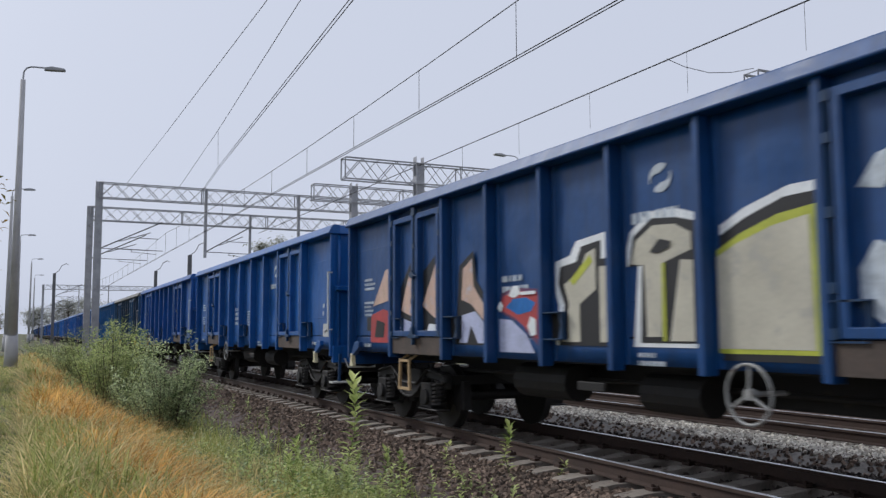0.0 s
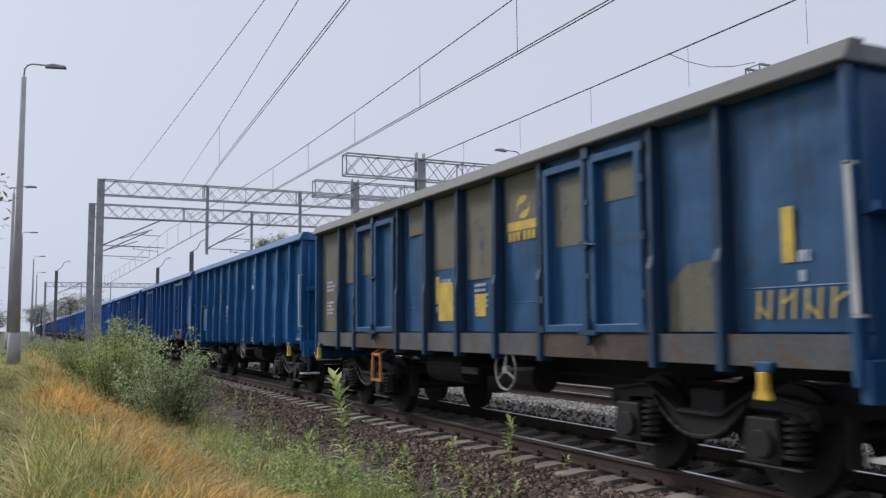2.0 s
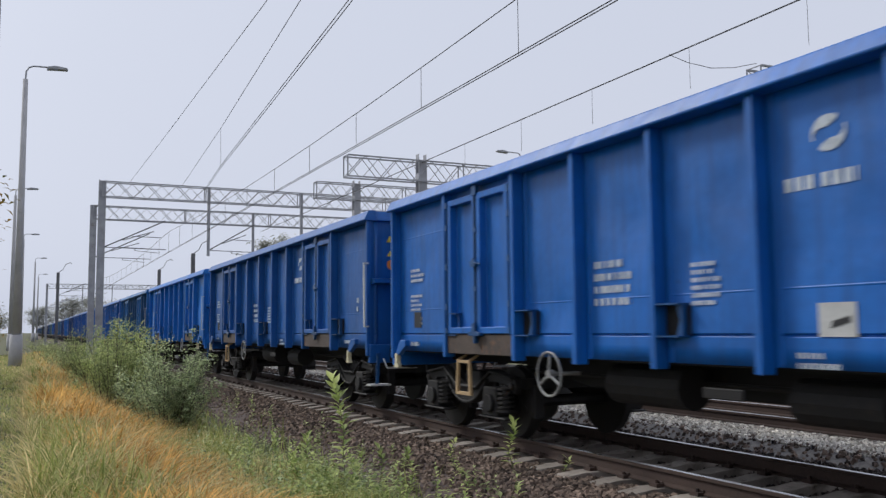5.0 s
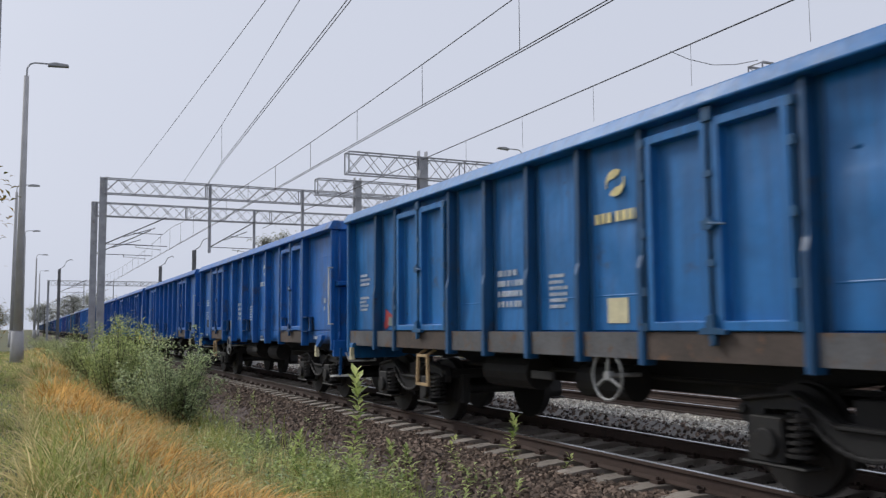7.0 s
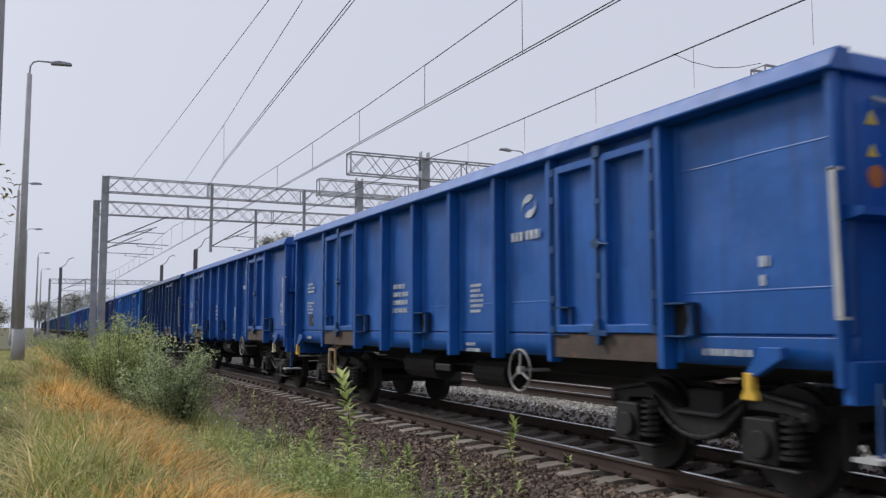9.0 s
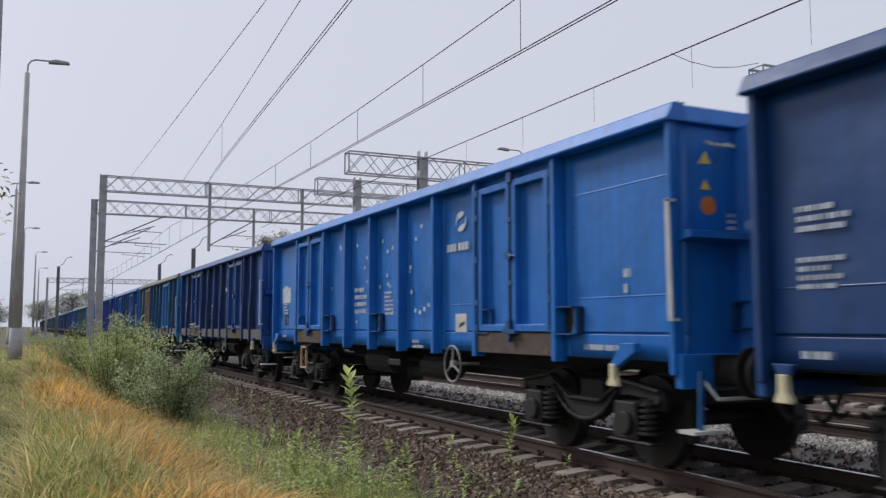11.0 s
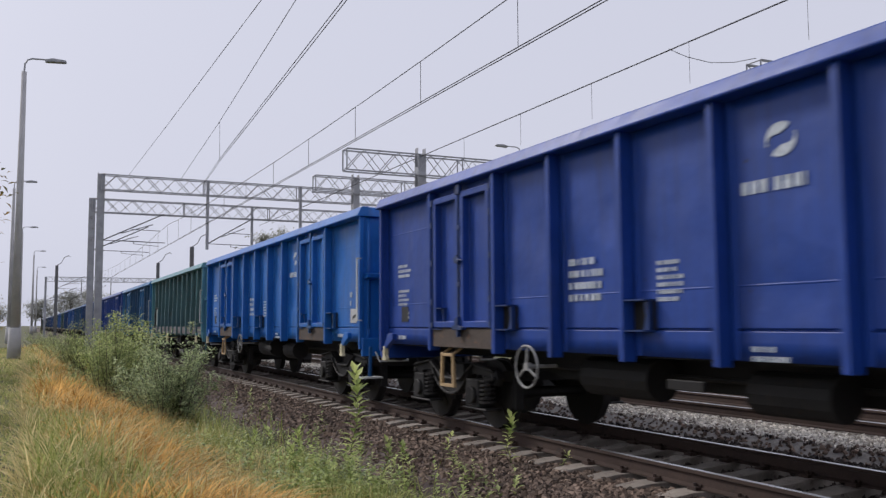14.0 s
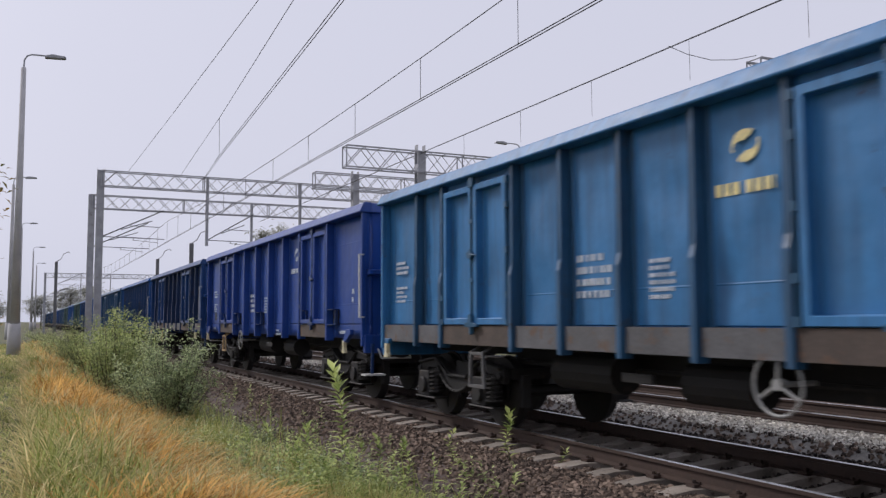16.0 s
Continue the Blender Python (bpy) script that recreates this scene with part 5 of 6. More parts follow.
    for y in (-pivots / 2, pivots / 2):
        b = put("bogie", shared(("bolster",), "bogie", bolster_mesh, 0.01), STEEL_DARK, root, pose(0, y, 0), "grimy two-axle bogie")
        for s in (-1, 1):
            put("side_frame", shared(("side_frame",), "side_frame", side_frame_mesh, 0.012), BOGIE, b, pose(s * 1.0, 0, 0))
            if near or s < 0:
                put("tie_bar", shared(("tie",), "tie_bar", tie_mesh), BOGIE, b, pose(0, s * 1.28, 0))
                for dy in (-0.9, 0.9):
                    put("axle_box", shared(("axle_box",), "axle_box", axle_box_mesh, 0.012), BOGIE, b, pose(s * 1.04, dy, 0, 0, 0, 0 if s < 0 else 180))
            if near and s < 0:
                for dy in (-1.17, 0.63):
                    put("spring", shared(("spring",), "spring", spring_mesh), STEEL_WHEEL, b, pose(s * 1.08, dy, 0.4))
                for dy in (-1.43, -0.37, 0.37, 1.43):
                    put("brake_block", shared(("block",), "brake_block", brake_block_mesh), STEEL_DARK, b, pose(s * 0.76, dy, 0))
        for dy in (-0.9, 0.9):
            wheels.append(put("wheelset", shared(("wheelset",), "wheelset", wheelset_mesh), STEEL_WHEEL, b, pose(0, dy, 0.47)))
    wy = spec.get("wheel", lb - 4.7) + (0.085 if kind == "long" else 0.175)
    put("brake_wheel", shared(("bw",), "brake_wheel", brake_wheel_mesh), spec.get("wheel_paint") or WHEEL_GREY, root, shift @ pose(-HALF + 0.08, wy, 0.93))
    for i in doors:
        y = (posts[i] + posts[i + 1]) / 2
        if i == doors[-1]:
            sp = put("access_step", shared(("step",), "access_step", step_mesh, 0.004), spec.get("step") or STEP_TAN, root, shift @ pose(0, y + (0.5 if kind == "long" else 0.0), 0))
            for dy in (-0.165, 0.165):
                put("brace", shared(("brace",), "brace", brace_mesh), spec.get("step") or STEP_TAN, sp, pose(0, dy, 0))
    return root, wheels


NAVY, MID, BRIGHT, SLATE = (0.014, 0.04, 0.14), (0.016, 0.068, 0.23), (0.016, 0.11, 0.36), (0.03, 0.06, 0.13)
LOGO_YELLOW = mat("logo_yellow", (0.72, 0.62, 0.3), 0.6, 0, 0.3, 0.12, (0.3, 0.35, 0.4), 0.35)
TAN = mat("tan_patch", (0.31, 0.2, 0.1), 0.65, 0, 0.35, 0.5, (0.2, 0.11, 0.06), 0.4, 0.006)
DULL = mat("dull_yellow_grey", (0.145, 0.135, 0.095), 0.65, 0, 0.35, 0.5, (0.05, 0.07, 0.12), 0.42, 0.006)
RIM_GREY = mat("rim_grey", (0.16, 0.16, 0.15), 0.7, 0, 0.25, 0.5, (0.08, 0.08, 0.08), 0.4)

L, S, Rb = "long", "short", "ribbed"
YELLOW_MARK = mat("marker_yellow", (0.6, 0.42, 0.08), 0.7, 0, 0.3, 0.2)
ART_CREAM = mat("graffiti_cream", (0.5, 0.47, 0.38), 0.6, 0, 0.2, 0.5, (0.4, 0.38, 0.33), 0.5)
ART_WHITE = mat("graffiti_white", (0.75, 0.77, 0.78), 0.6, 0, 0.15, 0.3, (0.5, 0.55, 0.6), 0.35)
ART_BLACK = mat("graffiti_black", (0.012, 0.012, 0.014), 0.6, 0, 0.3, 0.3)
ART_LIME = mat("graffiti_lime", (0.42, 0.45, 0.05), 0.6, 0, 0.25, 0.3)
ART_PINK = mat("graffiti_peach", (0.55, 0.38, 0.3), 0.6, 0, 0.25, 0.3, (0.5, 0.48, 0.55), 0.5)
ART_LILAC = mat("graffiti_lilac", (0.42, 0.45, 0.62), 0.6, 0, 0.25, 0.3)
ART_RED = mat("graffiti_red", (0.4, 0.05, 0.05), 0.6, 0, 0.25, 0.3, (0.1, 0.05, 0.15), 0.4)
ART_TINT = mat("graffiti_dark_red", (0.12, 0.04, 0.09), 0.6, 0, 0.25, 0.3, (0.03, 0.06, 0.2), 0.5)
BLUE_BAND = paint((0.016, 0.1, 0.31), 0.25, "band")
PATCH_TEAL = mat("patch_grey_teal", (0.2, 0.24, 0.22), 0.7, 0, 0.25, 0.5, (0.1, 0.18, 0.2), 0.4)
PATCH_RUST = mat("patch_orange_rust", (0.3, 0.17, 0.07), 0.8, 0, 0.3, 0.3, (0.1, 0.18, 0.25), 0.45)


def quad(u0, u1, z0, z1):
    return [(u0, z0), (u1, z0), (u1, z1), (u0, z1)]


# Painted shapes: bay from the near end, paint, outline as share of the bay (far to near) and height.
LETTERS = [
    (2, ART_WHITE, [(0, 1.2), (1, 1.2), (1, 2.62), (0.7, 2.62), (0.3, 2.5), (0, 2.35)]),
    (2, ART_BLACK, [(0, 1.2), (0.97, 1.2), (0.97, 2.54), (0.65, 2.53), (0.3, 2.41), (0, 2.26)]),
    (2, ART_LIME, [(0.02, 1.26), (0.95, 1.26), (0.95, 2.44), (0.6, 2.4), (0.25, 2.28), (0.02, 2.16)]),
    (2, ART_CREAM, [(0.02, 1.3), (0.88, 1.3), (0.86, 2.36), (0.55, 2.31), (0.22, 2.2), (0.02, 2.1)]),
    (3, ART_WHITE, [(0.0, 2.1), (0.1, 2.45), (0.35, 2.62), (0.7, 2.6), (0.98, 2.5), (0.98, 1.3), (0.12, 1.3), (0.2, 2.1)]),
    (3, ART_BLACK, [(0.08, 2.1), (0.15, 2.4), (0.38, 2.55), (0.68, 2.52), (0.92, 2.45), (0.92, 1.34), (0.22, 1.34), (0.25, 2.1)]),
    (3, ART_CREAM, [(0.1, 2.12), (0.18, 2.35), (0.4, 2.48), (0.66, 2.46), (0.84, 2.36), (0.84, 2.2), (0.5, 2.1), (0.48, 1.4), (0.3, 1.4), (0.28, 2.1)]),
    (3, ART_CREAM, [(0.58, 1.36), (0.86, 1.36), (0.86, 2.1), (0.72, 2.12)]),
    (3, ART_LIME, quad(0.5, 0.54, 1.36, 2.1)),
    (3, ART_BLACK, [(0.36, 2.22), (0.48, 2.34), (0.62, 2.3), (0.6, 2.24), (0.46, 2.2)]),
    (4, ART_WHITE, [(0.02, 1.3), (0.1, 1.75), (0.0, 2.0), (0.06, 2.25), (0.3, 2.3), (0.4, 2.45), (0.85, 2.5), (0.85, 2.3), (1, 2.3), (1, 1.3)]),
    (4, ART_BLACK, [(0.1, 1.3), (0.2, 1.75), (0.1, 2.0), (0.14, 2.18), (0.4, 2.22), (0.48, 2.38), (0.78, 2.42), (0.78, 2.22), (0.95, 2.22), (0.95, 1.3)]),
    (4, ART_CREAM, [(0.16, 1.34), (0.28, 1.75), (0.2, 1.98), (0.46, 2.12), (0.56, 2.3), (0.7, 2.34), (0.7, 1.9), (0.45, 1.75), (0.45, 1.34)]),
    (4, ART_LIME, [(0.3, 2.02), (0.62, 2.28), (0.66, 2.2), (0.36, 1.96)]),
    (4, ART_CREAM, quad(0.76, 0.94, 1.34, 2.14)),
    (5, ART_LILAC, [(0.03, 1.2), (0.75, 1.2), (0.6, 1.42), (0.3, 1.6), (0.03, 1.62)]),
    (5, ART_TINT, [(0.02, 1.72), (0.12, 1.94), (0.35, 2.0), (0.85, 1.96), (0.98, 1.8), (0.98, 1.16), (0.78, 1.32), (0.42, 1.58)]),
    (5, ART_RED, [(0.06, 1.74), (0.15, 1.9), (0.4, 1.96), (0.82, 1.92), (0.93, 1.78), (0.93, 1.3), (0.75, 1.4), (0.4, 1.62)]),
    (5, BLUE_BAND, [(0.2, 1.76), (0.35, 1.86), (0.6, 1.87), (0.78, 1.8), (0.7, 1.7), (0.45, 1.66)]),
    (5, ART_WHITE, [(0.26, 1.9), (0.34, 2.02), (0.46, 2.02), (0.5, 1.92), (0.38, 1.87)]),
    (5, ART_WHITE, [(0.02, 1.76), (0.1, 1.84), (0.16, 1.78), (0.1, 1.7)]),
    (5, ART_WHITE, [(0.64, 1.52), (0.7, 1.64), (0.8, 1.6), (0.8, 1.42), (0.7, 1.4)]),
    (5, ART_WHITE, [(0.84, 1.34), (0.92, 1.42), (0.97, 1.34), (0.9, 1.24)]),
    (5, ART_WHITE, quad(0.52, 0.8, 1.9, 1.94)),
    (6, ART_BLACK, [(0.1, 1.28), (0.2, 2.2), (0.55, 2.35), (0.62, 2.0), (0.95, 1.75), (0.95, 1.28)]),
    (6, ART_PINK, [(0.26, 1.8), (0.3, 2.16), (0.52, 2.26), (0.56, 1.94), (0.88, 1.66), (0.88, 1.5), (0.5, 1.74)]),
    (6, ART_LILAC, [(0.2, 1.3), (0.28, 1.62), (0.6, 1.66), (0.85, 1.5), (0.85, 1.3), (0.66, 1.3), (0.5, 1.5), (0.4, 1.3)]),
    (8, ART_PINK, [(0.45, 1.7), (0.75, 2.1), (0.98, 2.14), (0.98, 1.7), (0.8, 1.75)]),
    (8, ART_RED, [(0.4, 1.28), (0.42, 1.6), (0.7, 1.66), (0.98, 1.6), (0.98, 1.28)]),
    (8, ART_BLACK, [(0.5, 1.34), (0.55, 1.54), (0.75, 1.5), (0.72, 1.34)]),
]
# The letters over the far door and beside it stand taller.
TALLER = {6: 1.19, 7: 1.36, 8: 1.48}


def taller(shapes):
    return [(bay, paint_, [(u, 1.28 + (z - 1.28) * TALLER.get(bay, 1.0)) for u, z in outline]) for bay, paint_, outline in shapes]


PATCHED_DOORS = [(2, DULL, quad(0.1, 0.44, 2.35, 3.1)), (2, DULL, quad(0.6, 0.92, 2.75, 3.1)), (7, DULL, quad(0.06, 0.4, 2.4, 3.1))]
DOOR_LETTERS = [
    (7, ART_BLACK, [(0.02, 1.3), (0.06, 1.9), (0.3, 2.2), (0.4, 2.1), (0.6, 2.1), (0.85, 2.28), (0.97, 2.2), (0.97, 1.3)]),
    (7, ART_PINK, [(0.1, 1.66), (0.28, 2.1), (0.36, 2.04), (0.3, 1.74), (0.42, 1.66), (0.42, 1.56)]),
    (7, ART_LILAC, [(0.06, 1.34), (0.08, 1.58), (0.44, 1.5), (0.44, 1.34)]),
    (7, ART_PINK, [(0.56, 1.7), (0.82, 2.16), (0.94, 2.1), (0.8, 1.76), (0.94, 1.6), (0.9, 1.5)]),
    (7, ART_WHITE, [(0.6, 1.34), (0.7, 1.5), (0.92, 1.48), (0.92, 1.34)]),
    (7, ART_LILAC, [(0.3, 1.62), (0.4, 1.9), (0.46, 1.88), (0.44, 1.66)]),
    (1, WHITE, [(0.1, 2.5), (0.2, 2.72), (0.36, 2.78), (0.42, 2.6), (0.3, 2.62), (0.22, 2.46)]),
    (1, WHITE, [(0.26, 2.28), (0.34, 2.4), (0.44, 2.36), (0.42, 2.22), (0.32, 2.2)]),
    (1, WHITE, [(0.1, 1.9), (0.18, 2.1), (0.3, 2.02), (0.44, 2.12), (0.44, 1.86), (0.3, 1.78), (0.34, 1.6), (0.2, 1.5), (0.1, 1.62)]),
    (1, WHITE, [(0.56, 2.3), (0.66, 2.6), (0.8, 2.4), (0.92, 2.62), (0.92, 2.3), (0.76, 2.16)]),
    (1, WHITE, [(0.58, 1.6), (0.66, 1.98), (0.78, 1.76), (0.92, 1.96), (0.88, 1.56)]),
]
PATCHED = [(3, DULL, quad(0, 1, 2.6, 3.35)), (4, DULL, quad(0, 1, 2.1, 3.35)), (5, DULL, quad(0, 1, 2.3, 3.35)), (6, DULL, quad(0.2, 1, 2.9, 3.35)), (8, DULL, quad(0, 1, 2.3, 3.35)), (9, DULL, quad(0, 1, 1.4, 3.35)),
           (1, DULL, [(0, 1.4), (1, 1.4), (1, 2.05), (0.4, 2.02), (0.1, 1.85), (0, 1.85)]), (0, YELLOW_MARK, quad(0.42, 0.52, 1.95, 2.4)), (4, YELLOW_MARK, quad(0.3, 0.6, 1.6, 1.9)), (5, YELLOW_MARK, quad(0.2, 0.7, 1.55, 2.1)),
           (5, YELLOW_MARK, quad(0.1, 0.25, 1.8, 2.2)), (3, YELLOW_MARK, quad(0.1, 0.85, 2.65, 2.76))]


def stroke(pts, w=0.02):
    """The outline of a sprayed line along the points."""
    left, right = [], []
    for i, p in enumerate(pts):
        q0, q1 = pts[max(i - 1, 0)], pts[min(i + 1, len(pts) - 1)]
        d = math.hypot(q1[0] - q0[0], q1[1] - q0[1]) or 1.0
        nx, nz = -(q1[1] - q0[1]) / d * w / 2, (q1[0] - q0[0]) / d * w / 2
        left.append((p[0] + nx, p[1] + nz))
        right.append((p[0] - nx, p[1] - nz))
    return left + right[::-1]


def curl(u, z, a, b, t0, t1, n=9):
    return stroke([(u + a * math.cos(t0 + (t1 - t0) * k / n), z + b * math.sin(t0 + (t1 - t0) * k / n)) for k in range(n + 1)], 0.026)


SCRAWL = [(0, YELLOW_MARK, stroke([(0.2 + 0.1 * k, 1.5), (0.22 + 0.1 * k, 1.74)])) for k in range(7)] + [(0, YELLOW_MARK, stroke([(0.22 + 0.2 * k, 1.62), (0.32 + 0.2 * k, 1.5 + 0.2 * (k % 2))])) for k in range(4)]
TAGS = [(9, WHITE, curl(0.4, 1.95, 0.28, 0.2, 0.6, 4.6)), (9, WHITE, curl(0.55, 1.68, 0.14, 0.2, 2.2, 7.2)), (9, WHITE, stroke([(0.55, 1.98), (0.98, 2.02)])), (8, WHITE, stroke([(0.02, 2.02), (0.3, 1.96), (0.9, 2.0)])), (8, WHITE, curl(0.6, 1.8, 0.22, 0.3, 0.0, 4.4)),
        (8, WHITE, stroke([(0.45, 1.3), (0.55, 1.8), (0.8, 2.2), (0.62, 2.25)])), (8, WHITE, curl(0.35, 2.2, 0.1, 0.12, 0.0, 5.6)), (8, WHITE, curl(0.35, 2.45, 0.06, 0.06, 0.0, 6.0)), (7, WHITE, stroke([(0.1, 2.05), (0.35, 2.08)])), (10, WHITE, stroke([(0.3, 1.5), (0.42, 2.05)])), (10, WHITE, stroke([(0.3, 1.85), (0.6, 1.75), (0.62, 1.55), (0.8, 1.7)]))]
RED_TAG = [(8, ART_RED, [(0.1, 1.45), (0.2, 1.4), (0.5, 1.5), (0.8, 1.42), (0.95, 1.5), (0.6, 1.56), (0.9, 1.7), (0.5, 1.66), (0.2, 1.75)]), (8, PATCH_TEAL, [(0.35, 1.48), (0.65, 1.45), (0.7, 1.58), (0.4, 1.62)])]
BAND = [(k, BLUE_BAND, quad(0, 1, 1.42, 1.82)) for k in range(4, 10)] + [(10, TAN, quad(0, 1, 2.2, 3.3)), (10, PATCH_TEAL, quad(0.15, 0.9, 1.42, 2.1)), (2, PATCH_RUST, quad(0.1, 0.9, 1.5, 1.8)), (3, PATCH_RUST, quad(0.0, 0.6, 1.75, 1.9)), (3, BLUE_BAND, quad(0.3, 0.7, 1.5, 1.8)),
        (2, BLUE_BAND, quad(0, 0.5, 1.42, 1.7)), (1, BLUE_BAND, quad(0.2, 1, 1.42, 1.75)), (6, PATCH_RUST, quad(0, 0.4, 1.8, 1.95))]
TAN_SPOTS = [(5, PATCH_RUST, [(0.0, 1.4), (0.8, 1.4), (0.7, 1.7), (0.9, 2.0), (0.8, 2.3), (0.4, 2.5), (0.0, 2.4)]), (1, PATCH_RUST, [(0.2, 1.95), (0.8, 1.95), (0.8, 2.5), (0.2, 2.45)]), (9, TAN, quad(0, 1, 1.4, 3.35)), (6, PATCH_RUST, quad(0.6, 0.95, 1.2, 1.4))]
SCUFF_SPOTS = random.Random(9)
SCUFFS = [(SCUFF_SPOTS.choice((3, 4, 5, 6)), WHITE, [(u, z), (u + 0.05, z - 0.01), (u + 0.06, z + 0.05), (u + 0.01, z + 0.06)]) for u, z in [(SCUFF_SPOTS.uniform(0.05, 0.9), SCUFF_SPOTS.uniform(1.5, 3.1)) for _ in range(30)]]
SCUFFS.append((8, WHITE, quad(0.2, 0.55, 2.0, 2.35)))
SPECS = [
    dict(kind=L, paint=(0.012, 0.043, 0.145), key="a", emblem=3, wheel=4.7, art=taller(LETTERS), door_art=taller(DOOR_LETTERS), warn=False, label="blue open freight wagon with graffiti along its side", note=(2, 0.75, 1.45)),
    dict(kind=L, paint=(0.010, 0.067, 0.237), key="b", label="bright blue open freight wagon with two double doors", note=(0, 0.35, 1.5), warn=False),
    dict(kind=L, paint=(0.011, 0.062, 0.238), key="c", label="deep blue open freight wagon with white stencils", note=(6, 0.5, 1.55)),
    dict(kind=S, paint=(0.033, 0.066, 0.154), key="d", step=STEP_ORANGE, rust=0.4, sill=SILL, rim=RIM_GREY, logo=YELLOW_MARK, art=PATCHED + SCRAWL, door_art=PATCHED_DOORS, warn=False, hook=YELLOW, label="faded blue freight wagon patched in dull yellow grey", wheel=5.0),
    dict(kind=Rb, paint=(0.029, 0.090, 0.230), key="e", hook=YELLOW, art=TAGS, warn=False, label="pale blue ribbed freight wagon with white scribbled tags", wheel=5.6),
    dict(kind=L, paint=(0.018, 0.07, 0.225), key="f", step=STEP_GREY, emblem=3, warn=False, label="mid-blue open freight wagon with rusty sills", note=(6, 0.5, 1.55)),
    dict(kind=L, paint=(0.016, 0.066, 0.235), key="g", emblem=3, wheel=4.7, warn=False, sticker=True, label="blue open freight wagon with a sticker on its end", note=(2, 0.5, 1.55)),
    dict(kind=L, paint=(0.013, 0.095, 0.342), key="h", emblem=3, label="bright blue open freight wagon with a white note", note=(3, 0.5, 1.5)),
    dict(kind=L, paint=(0.016, 0.072, 0.25), key="i", label="blue open freight wagon with two double doors"),
    dict(kind=L, paint=(0.015, 0.119, 0.399), key="j", emblem=3, label="freshly painted bright blue open freight wagon", note=(2, 0.5, 1.5), wheel=4.75),
    dict(kind=S, paint=(0.031, 0.116, 0.308), key="k", rust=0.3, sill=SILL, logo=LOGO_YELLOW, note=(3, 0.5, 1.6), note_colour=CREAM, warn=False, art=RED_TAG, label="worn blue short freight wagon with rusty door sills", wheel=4.75),
    dict(kind=L, paint=(0.019, 0.097, 0.324), key="l", rust=0.5, emblem=3, warn=False, label="dented blue open freight wagon with scraped panels", note=(6, 0.5, 1.55)),
    dict(kind=L, paint=(0.016, 0.09, 0.32), key="m", table=3, warn=False, label="blue open freight wagon with dented end panel", note=(6, 0.5, 1.55)),
    dict(kind=L, paint=(0.015, 0.077, 0.29), key="n", table=3, hook=YELLOW, label="blue open freight wagon with yellow rope hooks", wheel=4.64),
    dict(kind=L, paint=(0.015, 0.07, 0.28), key="o", table=3, label="blue open freight wagon with large white emblem", note=(2, 0.3, 1.5), wheel=4.64),
    dict(kind=S, paint=(0.014, 0.04, 0.14), key="p", label="dark blue short freight wagon"),
    dict(kind=L, paint=(0.014, 0.111, 0.374), key="q", rust=0.15, art=SCUFFS, label="bright blue open freight wagon with pale scuffs", note=(2, 0.5, 1.5), wheel=4.64),
    dict(kind=S, paint=(0.024, 0.054, 0.204), key="r", step=STEP_GREY, rust=0.28, sill=SILL, label="dirty dark blue short freight wagon with brown sills", wheel=4.7),
    dict(kind=S, paint=(0.042, 0.138, 0.324), key="s", step=STEP_ORANGE, loop=True, rust=0.3, sill=SILL, rim=RIM_GREY, logo=LOGO_YELLOW, bays={7: TAN}, art=TAN_SPOTS, warn=False, note=(0, 0.4, 1.6), note_colour=TAN, label="teal blue short freight wagon with tan doors and patches", wheel=8.5),
    dict(kind=S, paint=(0.02, 0.1, 0.34), key="t", step=STEP_GREY, loop=True, rust=0.2, sill=SILL, warn=False, label="blue short freight wagon with grey sills", wheel=8.5),
    dict(kind=L, paint=(0.024, 0.042, 0.22), key="u", loop=True, emblem=3, label="violet blue open freight wagon with white stencils"),
    dict(kind=L, paint=(0.014, 0.098, 0.340), key="v", warn=False, label="bright blue open freight wagon with a white note", note=(0, 0.35, 1.6)),
    dict(kind=Rb, paint=(0.200, 0.206, 0.237), key="w", loop=True, rust=0.2, sill=SILL, art=BAND, warn=False, label="grey-green ribbed freight wagon with a blue lower band", wheel=8.05, wheel_paint=CREAM),
    dict(kind=S, paint=(0.059, 0.124, 0.271), key="x", step=STEP_GREY, rust=0.28, sill=SILL, logo=LOGO_YELLOW, label="dusty blue short freight wagon with faded emblem", wheel=4.3),
    dict(kind=L, paint=(0.022, 0.042, 0.2), key="y", label="violet blue open freight wagon with yellow signs"),
]
rest = random.Random(4)
for k in range(20):
    c = rest.choice((MID, NAVY, SLATE, SLATE, (0.09, 0.1, 0.1), NAVY))
    kd = rest.choice((L, L, S, Rb))
    SPECS.append(dict(kind=kd, paint=c, key="z", label="blue open freight wagon far back in the train", sill=SILL if kd != L else None))
    if c[2] < 0.11:
        SPECS[-1]["label"] = "grey-brown open freight wagon far back in the train"


def head(t):
    """How far the train has gone at t seconds."""
    return SPEED * t


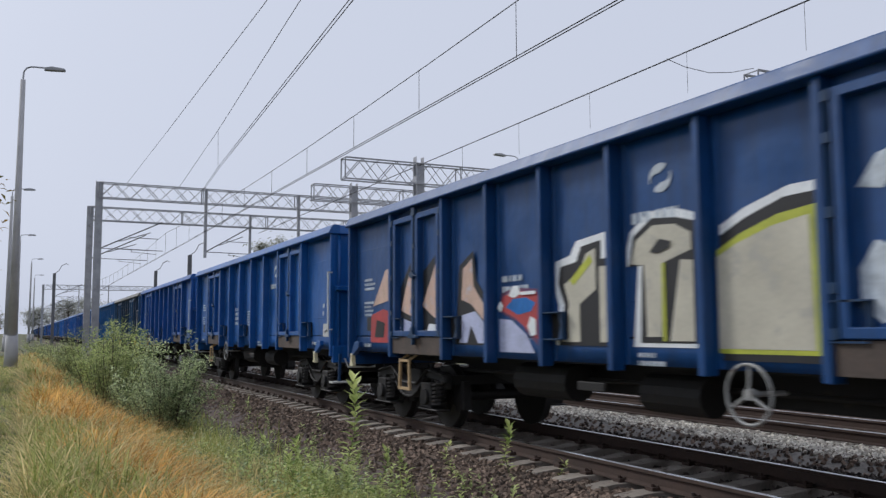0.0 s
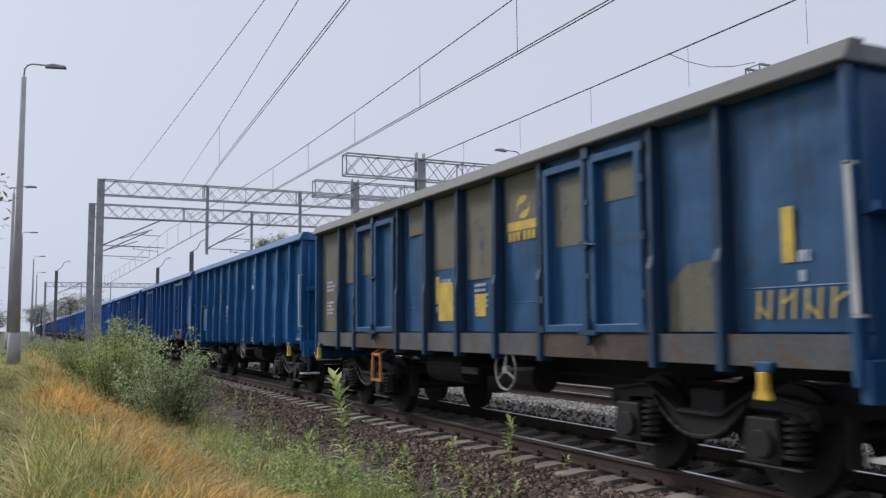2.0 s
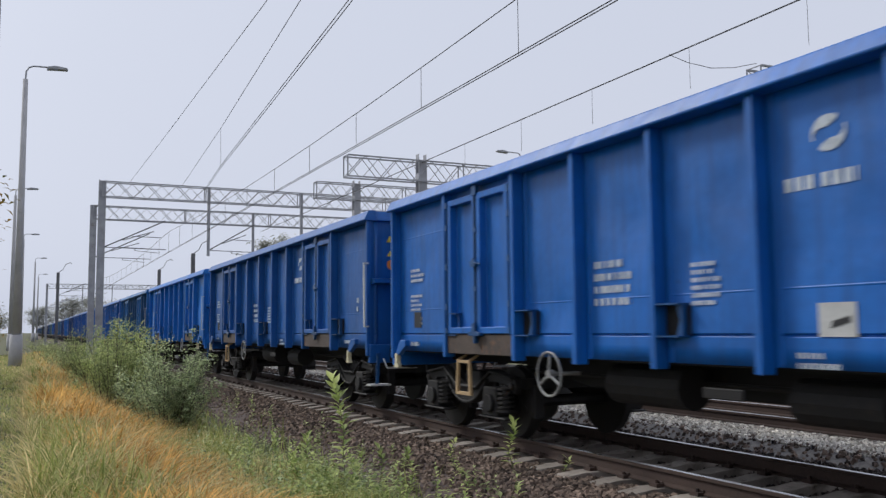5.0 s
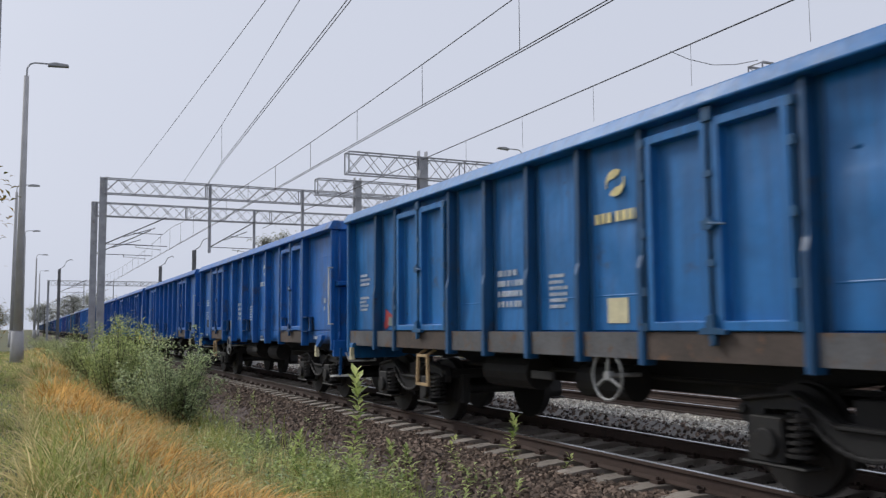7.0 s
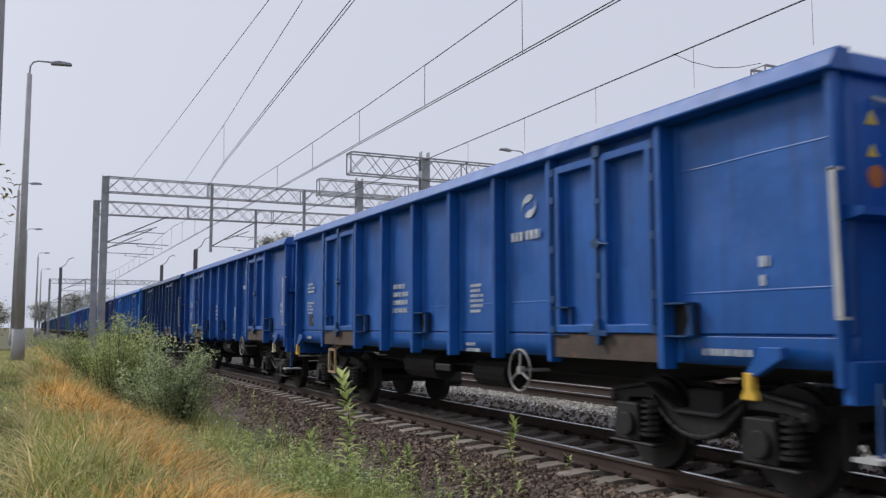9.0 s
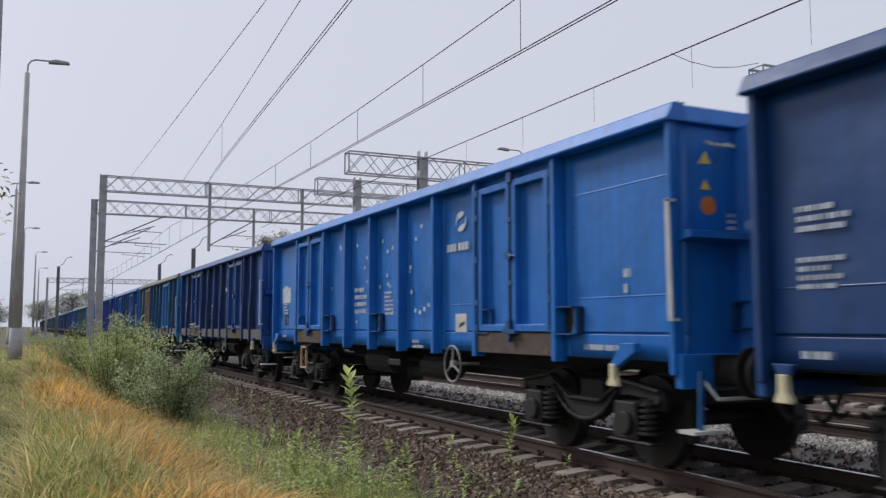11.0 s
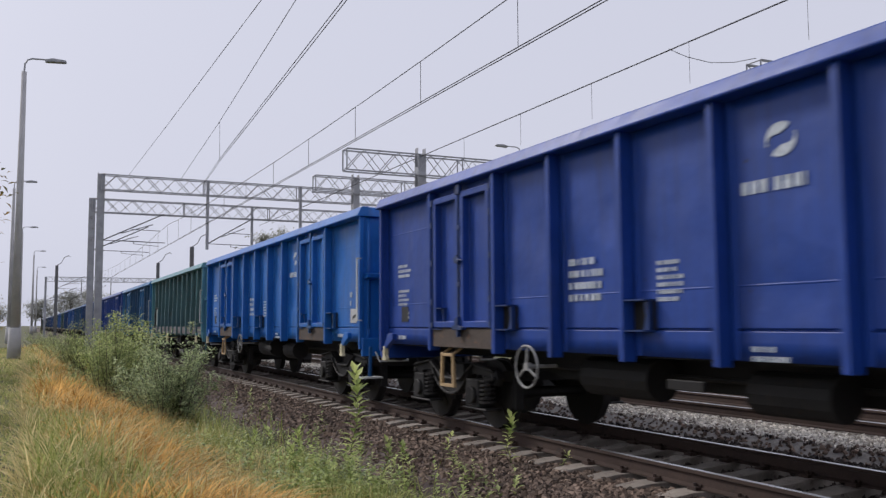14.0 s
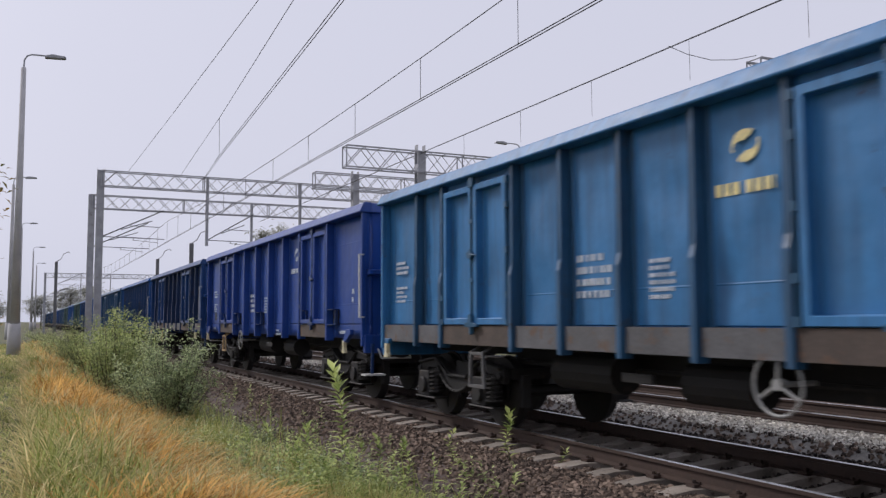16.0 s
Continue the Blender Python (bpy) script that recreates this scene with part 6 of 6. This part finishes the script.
SLACK = {1: 0.17, 2: 0.17, 3: 0.17, 4: 0.17, 5: 0.17, 6: 0.0, 7: 0.15, 8: 0.15, 9: 0.15, 10: 0.2, 11: 0.1, 12: 0.0, 13: -0.1, 14: 0.17, 15: 0.17, 16: 0.17, 19: 0.1, 20: 0.1, 21: 0.1, 22: 0.3}
# How much further back each wagon hangs in its couplings.
MOVE = {0: 0.22, 1: 0.09, 2: 0.1, 3: 0.1, 4: 0.08, 5: -0.1, 6: 0.06, 9: 0.02, 11: -0.08, 12: -0.08, 13: 0.27, 16: -0.1, 17: 0.06, 18: 0.1, 19: 0.17, 20: 0.31, 21: 0.2, 22: -0.08, 23: -0.22, 24: -0.22}
TRAIN = []
y = 15.2
for i, spec in enumerate(SPECS):
    spec["seed"] = i
    length = LONG if spec["kind"] == L else SHORT
    if i == 0:
        y -= length
    slack = SLACK.get(i, 0.0)
    mid = y + slack + length / 2 + 0.11 + MOVE.get(i, 0.0)
    y += slack + length
    root, wheels = wagon(spec)
    TRAIN.append((root, wheels, mid))


def motions():
    """The train rolls towards the camera and past it; its wheels turn with it."""
    for root, wheels, mid in TRAIN:
        walk(root, [(t, pose(AXIS_1, mid - head(t), 0)) for t in (0.0, 4.0, 8.0, 12.0, 16.0)])
        t0, t1 = max(0.0, (mid - 45) / SPEED), min(16.0, (mid + 4) / SPEED)
        f0, f1 = round(t0 * FPS), round(t1 * FPS)
        if f1 <= f0 + 1:
            continue
        for w in wheels:
            base = w.matrix_basis.translation.copy()
            rows = []
            for f in sorted({0, *range(f0, f1 + 1), round(16.0 * FPS)}):
                g = min(max(f, f0), f1)
                a = SPEED * (g - f0) / FPS / 0.47
                rows.append((f / FPS, Matrix.Translation(base) @ Matrix.Rotation(a, 4, "X")))
            walk(w, rows)
    for k, (plant, amp, at) in enumerate(SWAY):
        rnd = random.Random(k)
        walk(plant, [(t * 0.5, pose(*at, amp * 0.5 * math.sin(t * 1.1 + k) + rnd.uniform(-0.3, 0.3) * amp, amp * math.sin(t * 0.9 + 2 * k) - 0.4 * amp, 0)) for t in range(33)])


motions()
